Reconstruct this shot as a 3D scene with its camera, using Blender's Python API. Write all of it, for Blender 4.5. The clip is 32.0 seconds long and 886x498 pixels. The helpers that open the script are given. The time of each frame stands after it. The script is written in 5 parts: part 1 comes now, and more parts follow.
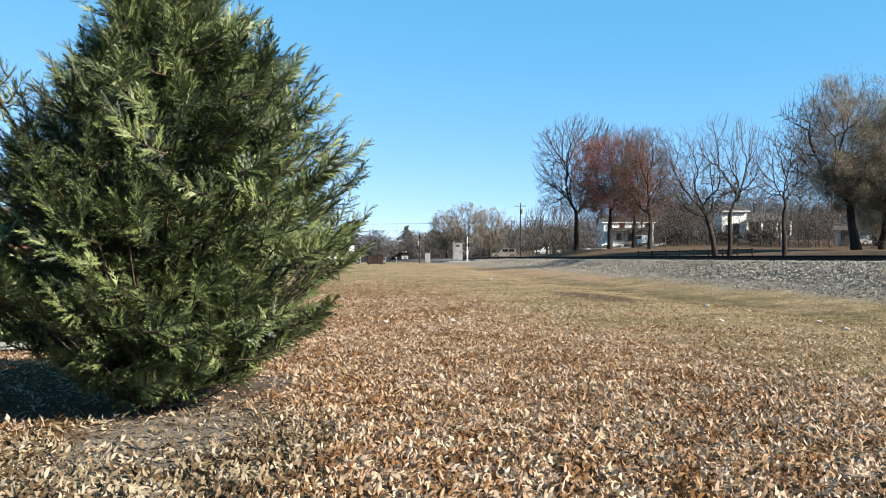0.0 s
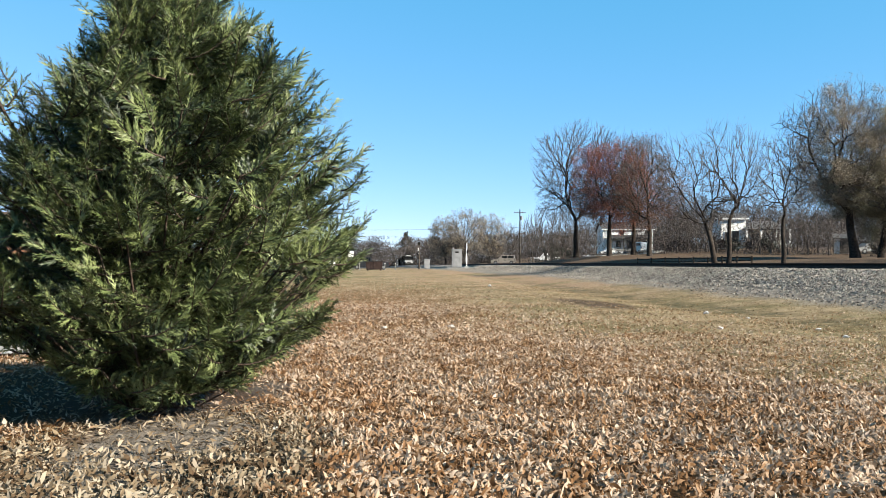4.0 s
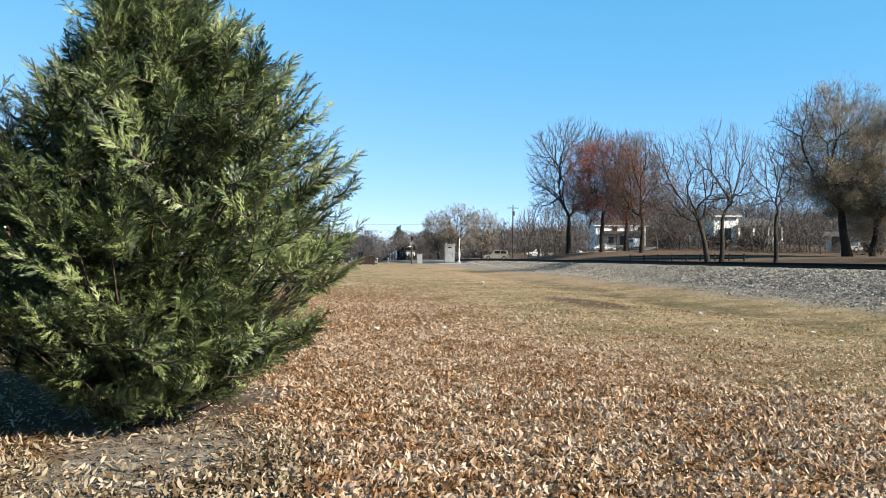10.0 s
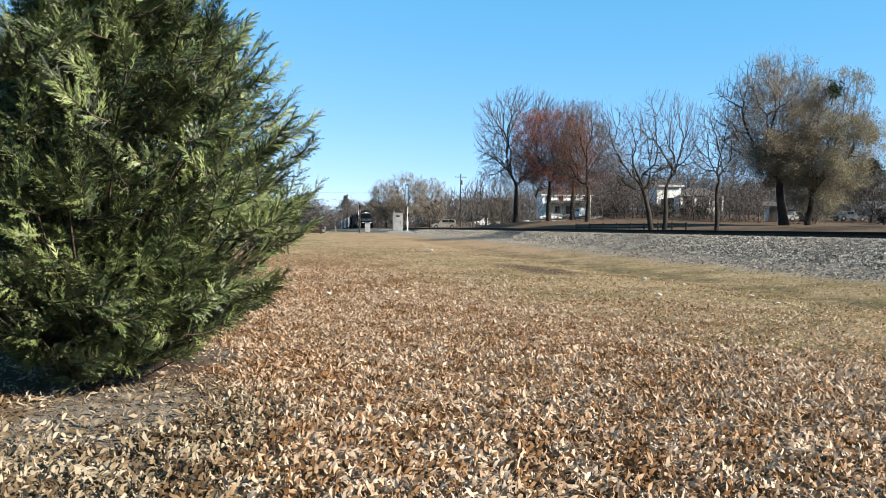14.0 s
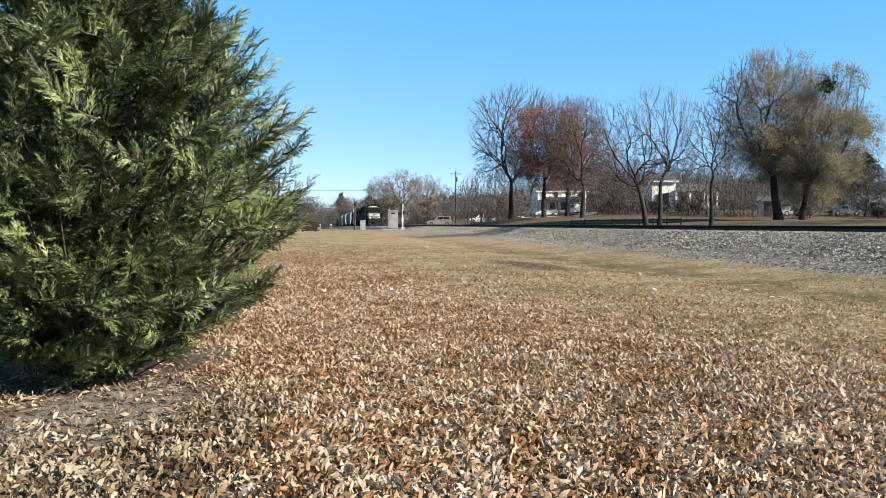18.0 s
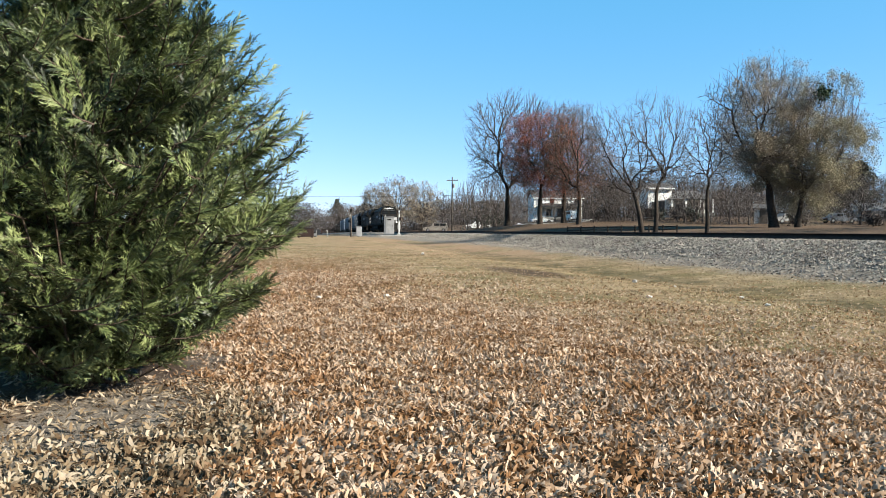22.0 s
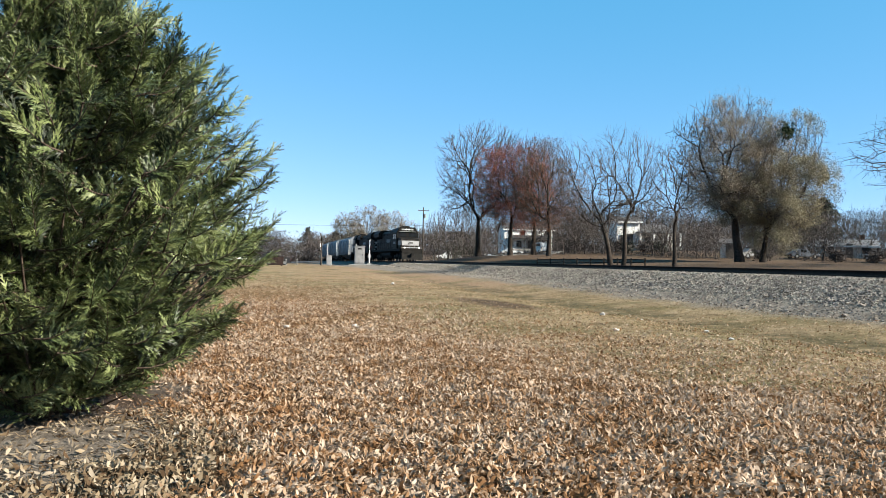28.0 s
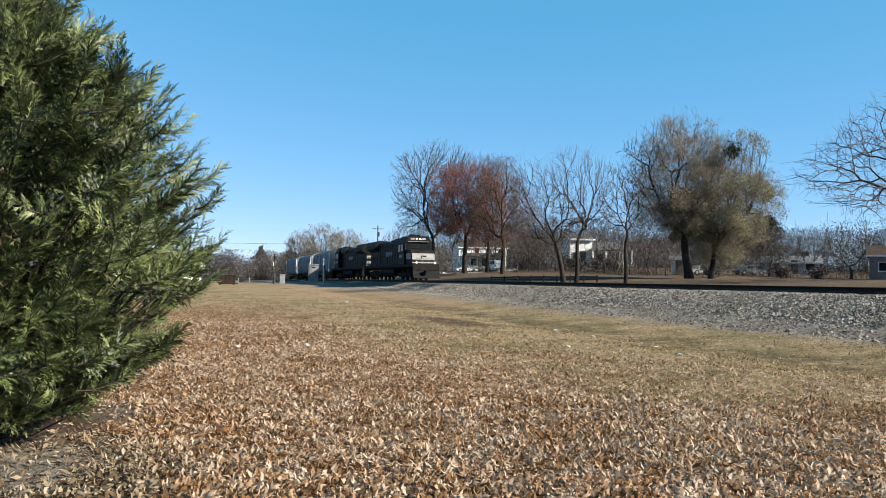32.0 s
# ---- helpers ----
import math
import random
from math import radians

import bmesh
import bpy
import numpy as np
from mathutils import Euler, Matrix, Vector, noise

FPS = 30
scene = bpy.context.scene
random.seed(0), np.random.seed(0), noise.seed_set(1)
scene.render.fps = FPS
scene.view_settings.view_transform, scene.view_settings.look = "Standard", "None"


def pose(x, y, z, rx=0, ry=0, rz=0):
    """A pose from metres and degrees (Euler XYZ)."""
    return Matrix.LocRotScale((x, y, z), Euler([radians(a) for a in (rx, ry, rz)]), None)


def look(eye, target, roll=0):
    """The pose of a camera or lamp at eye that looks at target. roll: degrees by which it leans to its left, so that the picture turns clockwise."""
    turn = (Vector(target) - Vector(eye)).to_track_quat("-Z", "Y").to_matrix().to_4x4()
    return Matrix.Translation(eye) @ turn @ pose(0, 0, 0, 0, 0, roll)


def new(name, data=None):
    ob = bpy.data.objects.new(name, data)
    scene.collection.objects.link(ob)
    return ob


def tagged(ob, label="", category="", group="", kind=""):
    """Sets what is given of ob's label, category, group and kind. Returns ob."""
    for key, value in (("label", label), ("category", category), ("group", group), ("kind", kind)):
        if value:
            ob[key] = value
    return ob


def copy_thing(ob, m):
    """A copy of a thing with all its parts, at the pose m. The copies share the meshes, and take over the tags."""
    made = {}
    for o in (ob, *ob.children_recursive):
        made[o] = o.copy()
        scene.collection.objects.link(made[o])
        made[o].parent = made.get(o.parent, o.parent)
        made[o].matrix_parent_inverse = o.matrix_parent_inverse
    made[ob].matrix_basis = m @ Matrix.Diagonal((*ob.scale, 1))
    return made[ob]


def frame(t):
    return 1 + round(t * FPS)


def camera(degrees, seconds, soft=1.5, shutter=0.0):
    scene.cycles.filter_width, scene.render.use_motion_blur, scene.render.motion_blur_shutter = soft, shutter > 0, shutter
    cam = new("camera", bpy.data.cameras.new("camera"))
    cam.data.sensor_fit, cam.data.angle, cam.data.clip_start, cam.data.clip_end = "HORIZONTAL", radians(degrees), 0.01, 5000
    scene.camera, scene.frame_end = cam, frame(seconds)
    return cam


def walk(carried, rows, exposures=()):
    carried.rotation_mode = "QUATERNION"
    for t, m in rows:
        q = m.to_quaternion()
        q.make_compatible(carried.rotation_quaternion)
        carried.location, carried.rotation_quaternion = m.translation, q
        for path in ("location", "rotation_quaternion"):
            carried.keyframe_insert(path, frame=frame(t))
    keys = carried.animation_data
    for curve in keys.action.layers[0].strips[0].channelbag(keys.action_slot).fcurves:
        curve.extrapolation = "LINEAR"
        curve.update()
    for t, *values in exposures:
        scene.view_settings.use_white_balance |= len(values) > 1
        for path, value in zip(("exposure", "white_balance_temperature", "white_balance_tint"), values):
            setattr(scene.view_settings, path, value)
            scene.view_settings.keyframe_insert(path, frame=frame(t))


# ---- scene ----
# Plan: x to the right and y ahead of the camera, z up, ground at the camera's feet is 0.
# The railway runs along the line (s, u): s metres along the track away from the camera, u metres across to it.

cam = camera(57.6, 32.0, soft=0.55)


def view(t, x, y, z, turn, lift, lean):
    """A row of the path: the eye, the heading (degrees right of +y), the lift above level and the lean."""
    a, b = radians(turn), radians(lift)
    way = Vector((math.sin(a) * math.cos(b), math.cos(a) * math.cos(b), math.sin(b)))
    return t, look((x, y, z), Vector((x, y, z)) + way, lean)


walk(cam, [
    view(0, 0.087, -0.050, 1.459, -4.67, 0.58, -0.14),
    view(0.5, 0.095, -0.047, 1.462, -4.01, 1.42, 0.17),
    view(1, 0.093, -0.042, 1.458, -4.23, 1.43, 0.36),
    view(1.5, 0.087, -0.029, 1.462, -4.54, 1.53, 0.51),
    view(2, 0.082, -0.032, 1.454, -4.61, 1.31, 0.23),
    view(2.5, 0.085, -0.034, 1.449, -4.74, 1.36, 0.29),
    view(3, 0.088, -0.044, 1.457, -4.49, 1.18, 0.47),
    view(3.5, 0.089, -0.044, 1.454, -4.55, 0.97, 0.21),
    view(5.5, 0.072, 0.000, 1.450, -4.67, 1.33, 0.04),
    view(6, 0.078, 0.002, 1.453, -4.53, 1.34, -0.07),
    view(6.5, 0.075, -0.008, 1.451, -4.75, 1.35, -0.16),
    view(7, 0.079, -0.017, 1.453, -4.90, 1.31, -0.13),
    view(7.5, 0.094, -0.029, 1.451, -4.96, 1.25, -0.30),
    view(8, 0.092, -0.037, 1.461, -4.96, 1.09, -0.52),
    view(8.5, 0.089, -0.010, 1.452, -4.97, 0.95, -0.19),
    view(9, 0.061, -0.004, 1.470, -6.63, 0.70, -0.18),
    view(9.5, 0.076, 0.092, 1.554, -6.64, 0.35, 0.01),
    view(10, 0.056, 0.138, 1.596, -4.10, 0.61, 0.55),
    view(10.5, -0.046, 0.101, 1.599, -8.25, 1.01, 2.21),
    view(11, -0.056, -0.004, 1.533, -3.71, -1.38, 2.78),
    view(11.5, -0.083, -0.032, 1.508, -3.29, -2.04, 2.93),
    view(12, -0.064, -0.029, 1.495, -1.67, -1.95, 1.64),
    view(12.5, -0.042, -0.019, 1.506, -0.81, -1.79, 1.04),
    view(13, -0.051, -0.041, 1.502, 0.08, -1.47, 0.60),
    view(13.5, -0.032, -0.015, 1.500, -0.03, -1.61, 0.65),
    view(14, -0.036, -0.002, 1.504, -0.34, -1.53, 0.59),
    view(14.5, -0.035, 0.015, 1.499, -0.40, -1.29, 0.77),
    view(16.5, -0.023, 0.010, 1.499, -0.52, -1.79, 0.11),
    view(17, -0.017, 0.013, 1.492, -0.40, -2.39, -0.13),
    view(17.5, -0.007, 0.023, 1.497, -0.39, -2.15, 0.14),
    view(18, -0.006, 0.008, 1.495, -0.03, -1.74, 0.21),
    view(18.5, -0.007, 0.008, 1.493, 0.05, -1.54, 0.03),
    view(19, -0.002, 0.011, 1.497, 0.12, -1.50, -0.05),
    view(19.5, -0.003, 0.016, 1.500, 0.04, -1.57, -0.21),
    view(20, -0.000, 0.000, 1.500, 0.00, -1.48, -0.00),
    view(20.5, -0.005, 0.008, 1.496, 0.14, -1.28, 0.29),
    view(21, -0.008, 0.027, 1.500, 0.26, -1.21, 0.41),
    view(21.5, -0.007, 0.007, 1.496, 0.06, -1.27, 0.30),
    view(22, -0.007, 0.012, 1.496, 0.24, -1.28, 0.38),
    view(22.5, -0.015, 0.015, 1.492, 0.69, -1.09, 0.67),
    view(23, -0.004, 0.010, 1.495, 0.46, -1.32, 0.37),
    view(23.5, -0.008, -0.001, 1.492, 0.66, -1.16, 0.60),
    view(24, -0.006, 0.005, 1.493, 0.86, -1.08, 0.61),
    view(24.5, -0.011, 0.003, 1.491, 1.00, -1.09, 0.75),
    view(25, -0.009, 0.020, 1.496, 1.42, -0.23, 1.27),
    view(25.5, -0.009, -0.000, 1.492, 1.29, -0.19, 1.34),
    view(26, -0.014, 0.011, 1.494, 1.13, -0.02, 1.31),
    view(26.5, -0.010, 0.007, 1.493, 1.98, 0.78, 1.29),
    view(28.5, 0.027, -0.078, 1.523, 2.38, 0.96, 1.11),
    view(29, 0.033, -0.077, 1.522, 2.55, 1.26, 0.94),
    view(29.5, 0.029, -0.074, 1.522, 2.71, 1.44, 0.83),
    view(30, 0.031, -0.074, 1.517, 3.16, 1.60, 1.11),
    view(30.5, 0.036, -0.084, 1.521, 3.76, 1.54, 0.89),
    view(31, 0.048, -0.083, 1.523, 4.22, 1.99, 1.04),
    view(31.5, 0.053, -0.081, 1.521, 4.78, 2.14, 0.71),
    view(32, 0.074, -0.091, 1.522, 5.48, 2.22, 0.86),
], exposures=[(0, 2.0, 6400, 8), (24, 2.02, 6400, 8), (26, 1.97, 6400, 8), (30, 1.89, 6400, 8), (32, 1.79, 6400, 8)])

# ---- world, sun ----
SUN_AZ, SUN_EL = 115.0, 28.0
world = bpy.data.worlds.new("world")
scene.world = world
world.use_nodes = True
_n = world.node_tree.nodes
_sky = _n.new("ShaderNodeTexSky")
_sky.sky_type, _sky.sun_disc = "NISHITA", False
_sky.sun_elevation, _sky.sun_rotation = radians(SUN_EL), radians(SUN_AZ)
_sky.air_density, _sky.dust_density, _sky.ozone_density, _sky.altitude = 1.0, 2.0, 1.0, 3500.0
_n["Background"].inputs["Strength"].default_value = 0.053
_tint = _n.new("ShaderNodeMix")
_tint.data_type, _tint.blend_type = "RGBA", "MULTIPLY"
_tint.inputs["Factor"].default_value = 1.0
_tint.inputs[7].default_value = (0.62, 0.47, 0.50, 1)
_haze = _n.new("ShaderNodeMix")
_haze.data_type, _haze.blend_type = "RGBA", "ADD"
_haze.inputs["Factor"].default_value = 1.0
_haze.inputs[7].default_value = (0.0, 1.5, 2.62, 1)
world.node_tree.links.new(_sky.outputs[0], _tint.inputs[6])
world.node_tree.links.new(_tint.outputs[2], _haze.inputs[6])
world.node_tree.links.new(_haze.outputs[2], _n["Background"].inputs["Color"])
_sun = bpy.data.lights.new("sun", "SUN")
_sun.energy, _sun.angle, _sun.color = 5.0, radians(0.53), (1.0, 0.915, 0.775)
_e, _a = radians(SUN_EL), radians(SUN_AZ)
new("sun", _sun).matrix_world = look((math.sin(_a) * math.cos(_e) * 200, math.cos(_a) * math.cos(_e) * 200, math.sin(_e) * 200), (0, 0, 0))

# ---- materials ----


COLOUR_SCALE = 0.415  # scales every base colour down against the exposure, so that shade renders deeper


def material(name, stops, scale=8.0, rough=0.8, metal=0.0, bump=0.0, bump_scale=None, vary=0.0, per="island", emit=0.0, spec=0.12, detail=6.0, thin=0.0):
    """Colours laid over a noise at two scales; vary: spread of brightness from piece to piece."""
    m = bpy.data.materials.new(name)
    m.use_nodes = True
    nt, L = m.node_tree, m.node_tree.links
    b = nt.nodes["Principled BSDF"]
    co = nt.nodes.new("ShaderNodeTexCoord")
    n1 = nt.nodes.new("ShaderNodeTexNoise")
    n1.inputs["Scale"].default_value, n1.inputs["Detail"].default_value = scale, detail
    L.new(co.outputs["Object"], n1.inputs["Vector"])
    ramp = nt.nodes.new("ShaderNodeValToRGB")
    el = ramp.color_ramp.elements
    while len(el) < len(stops):
        el.new(0.5)
    for i, c in enumerate(stops):
        el[i].position = 0.32 + 0.36 * i / max(1, len(stops) - 1)
        el[i].color = (c[0] * COLOUR_SCALE, c[1] * COLOUR_SCALE, c[2] * COLOUR_SCALE, 1)
    n2 = nt.nodes.new("ShaderNodeTexNoise")
    n2.inputs["Scale"].default_value, n2.inputs["Detail"].default_value = scale * 0.13, 3
    L.new(co.outputs["Object"], n2.inputs["Vector"])
    mixf = nt.nodes.new("ShaderNodeMath")
    mixf.operation = "MULTIPLY_ADD"
    L.new(n2.outputs["Fac"], mixf.inputs[0])
    mixf.inputs[1].default_value = 0.45
    L.new(n1.outputs["Fac"], mixf.inputs[2])
    off = nt.nodes.new("ShaderNodeMath")
    off.operation = "SUBTRACT"
    L.new(mixf.outputs[0], off.inputs[0])
    off.inputs[1].default_value = 0.22
    fac = off.outputs[0]
    if vary:
        geo = nt.nodes.new("ShaderNodeNewGeometry" if per == "island" else "ShaderNodeObjectInfo")
        mv = nt.nodes.new("ShaderNodeMath")
        mv.operation = "MULTIPLY_ADD"
        L.new(geo.outputs["Random Per Island" if per == "island" else "Random"], mv.inputs[0])
        mv.inputs[1].default_value = vary
        L.new(fac, mv.inputs[2])
        mo = nt.nodes.new("ShaderNodeMath")
        mo.operation = "SUBTRACT"
        L.new(mv.outputs[0], mo.inputs[0])
        mo.inputs[1].default_value = vary * 0.5
        fac = mo.outputs[0]
    L.new(fac, ramp.inputs["Fac"])
    L.new(ramp.outputs["Color"], b.inputs["Base Color"])
    b.inputs["Roughness"].default_value, b.inputs["Metallic"].default_value = rough, metal
    b.inputs["Specular IOR Level"].default_value = spec
    if bump:
        nb = nt.nodes.new("ShaderNodeTexNoise")
        nb.inputs["Scale"].default_value, nb.inputs["Detail"].default_value = bump_scale or scale * 3, 5
        L.new(co.outputs["Object"], nb.inputs["Vector"])
        bp = nt.nodes.new("ShaderNodeBump")
        bp.inputs["Strength"].default_value, bp.inputs["Distance"].default_value = min(1.0, bump), 0.03
        L.new(nb.outputs["Fac"], bp.inputs["Height"])
        L.new(bp.outputs["Normal"], b.inputs["Normal"])
    if emit:
        b.inputs["Emission Color"].default_value = (*stops[-1], 1)
        b.inputs["Emission Strength"].default_value = emit
    if thin:
        tr = nt.nodes.new("ShaderNodeBsdfTranslucent")
        L.new(ramp.outputs["Color"], tr.inputs["Color"])
        mx = nt.nodes.new("ShaderNodeMixShader")
        mx.inputs[0].default_value = thin
        L.new(b.outputs[0], mx.inputs[1])
        L.new(tr.outputs[0], mx.inputs[2])
        L.new(mx.outputs[0], nt.nodes["Material Output"].inputs["Surface"])
    return m


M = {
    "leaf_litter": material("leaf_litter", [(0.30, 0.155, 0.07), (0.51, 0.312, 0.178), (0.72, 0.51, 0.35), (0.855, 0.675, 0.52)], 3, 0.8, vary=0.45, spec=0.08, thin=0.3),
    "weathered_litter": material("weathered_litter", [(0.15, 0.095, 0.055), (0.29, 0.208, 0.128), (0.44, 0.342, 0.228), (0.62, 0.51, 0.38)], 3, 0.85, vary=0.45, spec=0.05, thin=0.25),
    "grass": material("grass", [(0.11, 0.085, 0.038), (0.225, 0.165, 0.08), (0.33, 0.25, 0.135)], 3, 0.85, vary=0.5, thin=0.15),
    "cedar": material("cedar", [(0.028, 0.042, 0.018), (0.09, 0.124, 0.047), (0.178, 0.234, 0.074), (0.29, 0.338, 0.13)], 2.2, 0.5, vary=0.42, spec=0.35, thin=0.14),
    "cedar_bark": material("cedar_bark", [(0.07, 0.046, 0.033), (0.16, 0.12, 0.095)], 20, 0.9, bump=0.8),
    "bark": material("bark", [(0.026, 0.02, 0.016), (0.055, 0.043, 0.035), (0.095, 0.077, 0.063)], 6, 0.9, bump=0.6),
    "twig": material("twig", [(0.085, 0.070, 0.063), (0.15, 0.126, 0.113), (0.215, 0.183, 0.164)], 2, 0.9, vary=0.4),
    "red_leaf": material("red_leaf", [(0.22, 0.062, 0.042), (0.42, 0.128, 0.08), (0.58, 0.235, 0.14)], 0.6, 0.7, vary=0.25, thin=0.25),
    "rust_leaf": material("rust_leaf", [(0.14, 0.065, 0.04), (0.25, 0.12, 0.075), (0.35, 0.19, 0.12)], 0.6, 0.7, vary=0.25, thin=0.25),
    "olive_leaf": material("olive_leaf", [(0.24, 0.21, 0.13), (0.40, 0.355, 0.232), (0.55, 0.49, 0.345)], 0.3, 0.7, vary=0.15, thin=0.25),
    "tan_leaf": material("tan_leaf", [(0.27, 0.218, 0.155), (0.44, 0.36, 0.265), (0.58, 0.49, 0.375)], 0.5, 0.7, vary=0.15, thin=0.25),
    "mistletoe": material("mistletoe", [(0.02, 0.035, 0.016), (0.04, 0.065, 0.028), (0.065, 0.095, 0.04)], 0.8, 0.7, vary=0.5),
    # pine green is greyed and lightened: distance haze put into the colour
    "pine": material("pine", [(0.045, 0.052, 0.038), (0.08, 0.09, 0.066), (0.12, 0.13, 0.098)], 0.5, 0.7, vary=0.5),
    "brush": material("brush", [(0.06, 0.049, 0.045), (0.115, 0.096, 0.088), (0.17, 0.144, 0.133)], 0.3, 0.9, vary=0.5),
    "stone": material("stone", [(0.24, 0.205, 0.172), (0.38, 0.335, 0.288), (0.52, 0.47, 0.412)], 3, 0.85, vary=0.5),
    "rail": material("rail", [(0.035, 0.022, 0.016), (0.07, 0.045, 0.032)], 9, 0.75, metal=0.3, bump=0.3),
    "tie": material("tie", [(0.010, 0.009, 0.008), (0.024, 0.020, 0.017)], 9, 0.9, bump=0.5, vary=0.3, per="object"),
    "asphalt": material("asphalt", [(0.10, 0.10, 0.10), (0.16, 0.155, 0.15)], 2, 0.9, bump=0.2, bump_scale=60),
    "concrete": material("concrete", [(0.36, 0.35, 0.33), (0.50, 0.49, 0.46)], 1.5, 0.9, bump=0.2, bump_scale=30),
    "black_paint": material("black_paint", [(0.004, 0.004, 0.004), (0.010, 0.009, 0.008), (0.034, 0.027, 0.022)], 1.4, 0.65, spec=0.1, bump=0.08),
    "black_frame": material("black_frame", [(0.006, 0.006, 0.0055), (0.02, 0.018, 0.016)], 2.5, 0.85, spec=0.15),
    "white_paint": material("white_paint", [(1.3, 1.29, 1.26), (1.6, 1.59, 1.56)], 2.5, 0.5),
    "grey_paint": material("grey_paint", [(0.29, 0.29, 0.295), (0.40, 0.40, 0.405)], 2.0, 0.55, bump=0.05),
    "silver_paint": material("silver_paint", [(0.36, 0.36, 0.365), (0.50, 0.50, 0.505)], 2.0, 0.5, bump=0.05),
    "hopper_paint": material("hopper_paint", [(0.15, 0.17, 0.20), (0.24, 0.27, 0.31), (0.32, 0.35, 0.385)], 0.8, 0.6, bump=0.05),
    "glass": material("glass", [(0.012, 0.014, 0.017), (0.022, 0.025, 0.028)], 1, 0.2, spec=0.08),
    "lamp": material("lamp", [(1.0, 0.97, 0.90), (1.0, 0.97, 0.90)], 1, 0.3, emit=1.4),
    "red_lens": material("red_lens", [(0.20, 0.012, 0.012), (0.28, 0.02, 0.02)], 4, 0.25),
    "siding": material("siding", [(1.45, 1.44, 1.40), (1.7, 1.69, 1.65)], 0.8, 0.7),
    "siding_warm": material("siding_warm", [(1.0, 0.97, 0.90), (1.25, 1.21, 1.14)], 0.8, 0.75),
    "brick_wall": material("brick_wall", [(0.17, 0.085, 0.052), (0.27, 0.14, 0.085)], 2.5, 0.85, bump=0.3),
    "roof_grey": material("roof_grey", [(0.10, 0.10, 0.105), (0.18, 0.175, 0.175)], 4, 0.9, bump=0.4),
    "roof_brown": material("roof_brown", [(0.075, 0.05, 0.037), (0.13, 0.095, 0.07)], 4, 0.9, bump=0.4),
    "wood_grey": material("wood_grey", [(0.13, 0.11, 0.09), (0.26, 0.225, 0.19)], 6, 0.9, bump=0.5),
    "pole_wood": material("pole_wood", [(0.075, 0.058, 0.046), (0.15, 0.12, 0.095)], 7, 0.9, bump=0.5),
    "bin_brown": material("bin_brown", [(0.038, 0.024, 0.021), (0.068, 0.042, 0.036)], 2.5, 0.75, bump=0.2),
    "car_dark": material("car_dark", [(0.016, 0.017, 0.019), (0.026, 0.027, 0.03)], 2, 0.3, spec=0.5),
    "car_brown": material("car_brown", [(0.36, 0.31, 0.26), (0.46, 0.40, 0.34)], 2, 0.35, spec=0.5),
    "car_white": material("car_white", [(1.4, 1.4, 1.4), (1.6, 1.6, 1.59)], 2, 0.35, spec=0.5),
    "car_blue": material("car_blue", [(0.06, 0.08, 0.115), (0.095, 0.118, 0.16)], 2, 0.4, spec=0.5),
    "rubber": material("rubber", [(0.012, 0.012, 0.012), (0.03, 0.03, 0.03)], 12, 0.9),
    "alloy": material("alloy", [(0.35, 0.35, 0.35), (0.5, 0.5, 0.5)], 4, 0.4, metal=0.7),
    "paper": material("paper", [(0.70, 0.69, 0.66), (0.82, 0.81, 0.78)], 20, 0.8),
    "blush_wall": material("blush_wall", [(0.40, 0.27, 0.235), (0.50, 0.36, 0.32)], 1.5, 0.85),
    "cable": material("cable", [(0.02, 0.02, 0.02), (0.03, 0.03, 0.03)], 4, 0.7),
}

# ---- plan of the land ----
TA = radians(-13.1)                      # heading of the track
TC, TS = math.cos(TA), math.sin(TA)
TRACK_U = 24.5


def to_xy(s, u):
    return s * TS + u * TC, s * TC - u * TS


def to_su(x, y):
    return x * TS + y * TC, x * TC - y * TS


def smooth(a, b, v):
    k = np.clip((v - a) / (b - a), 0, 1)
    return k * k * (3 - 2 * k)


def bend(s):
    """The track's line leaves its tangent far away."""
    d = s - 178.0
    return TRACK_U + 0.021 * (np.sqrt(d * d + 400) + d)


def rail_z(s):
    return 1.5 - 0.00005 * np.clip(s - 80, 0, 400) ** 2


def ripple(x, y, f, k=0):
    return (np.sin(x * f + 1.3 + k) * np.cos(y * f * 1.13 - 0.7 + 2 * k) + 0.5 * np.sin(x * f * 2.3 - y * f * 1.7 + k) + 0.25 * np.cos(x * f * 4.1 + y * f * 4.7 + 3 * k)) / 1.75


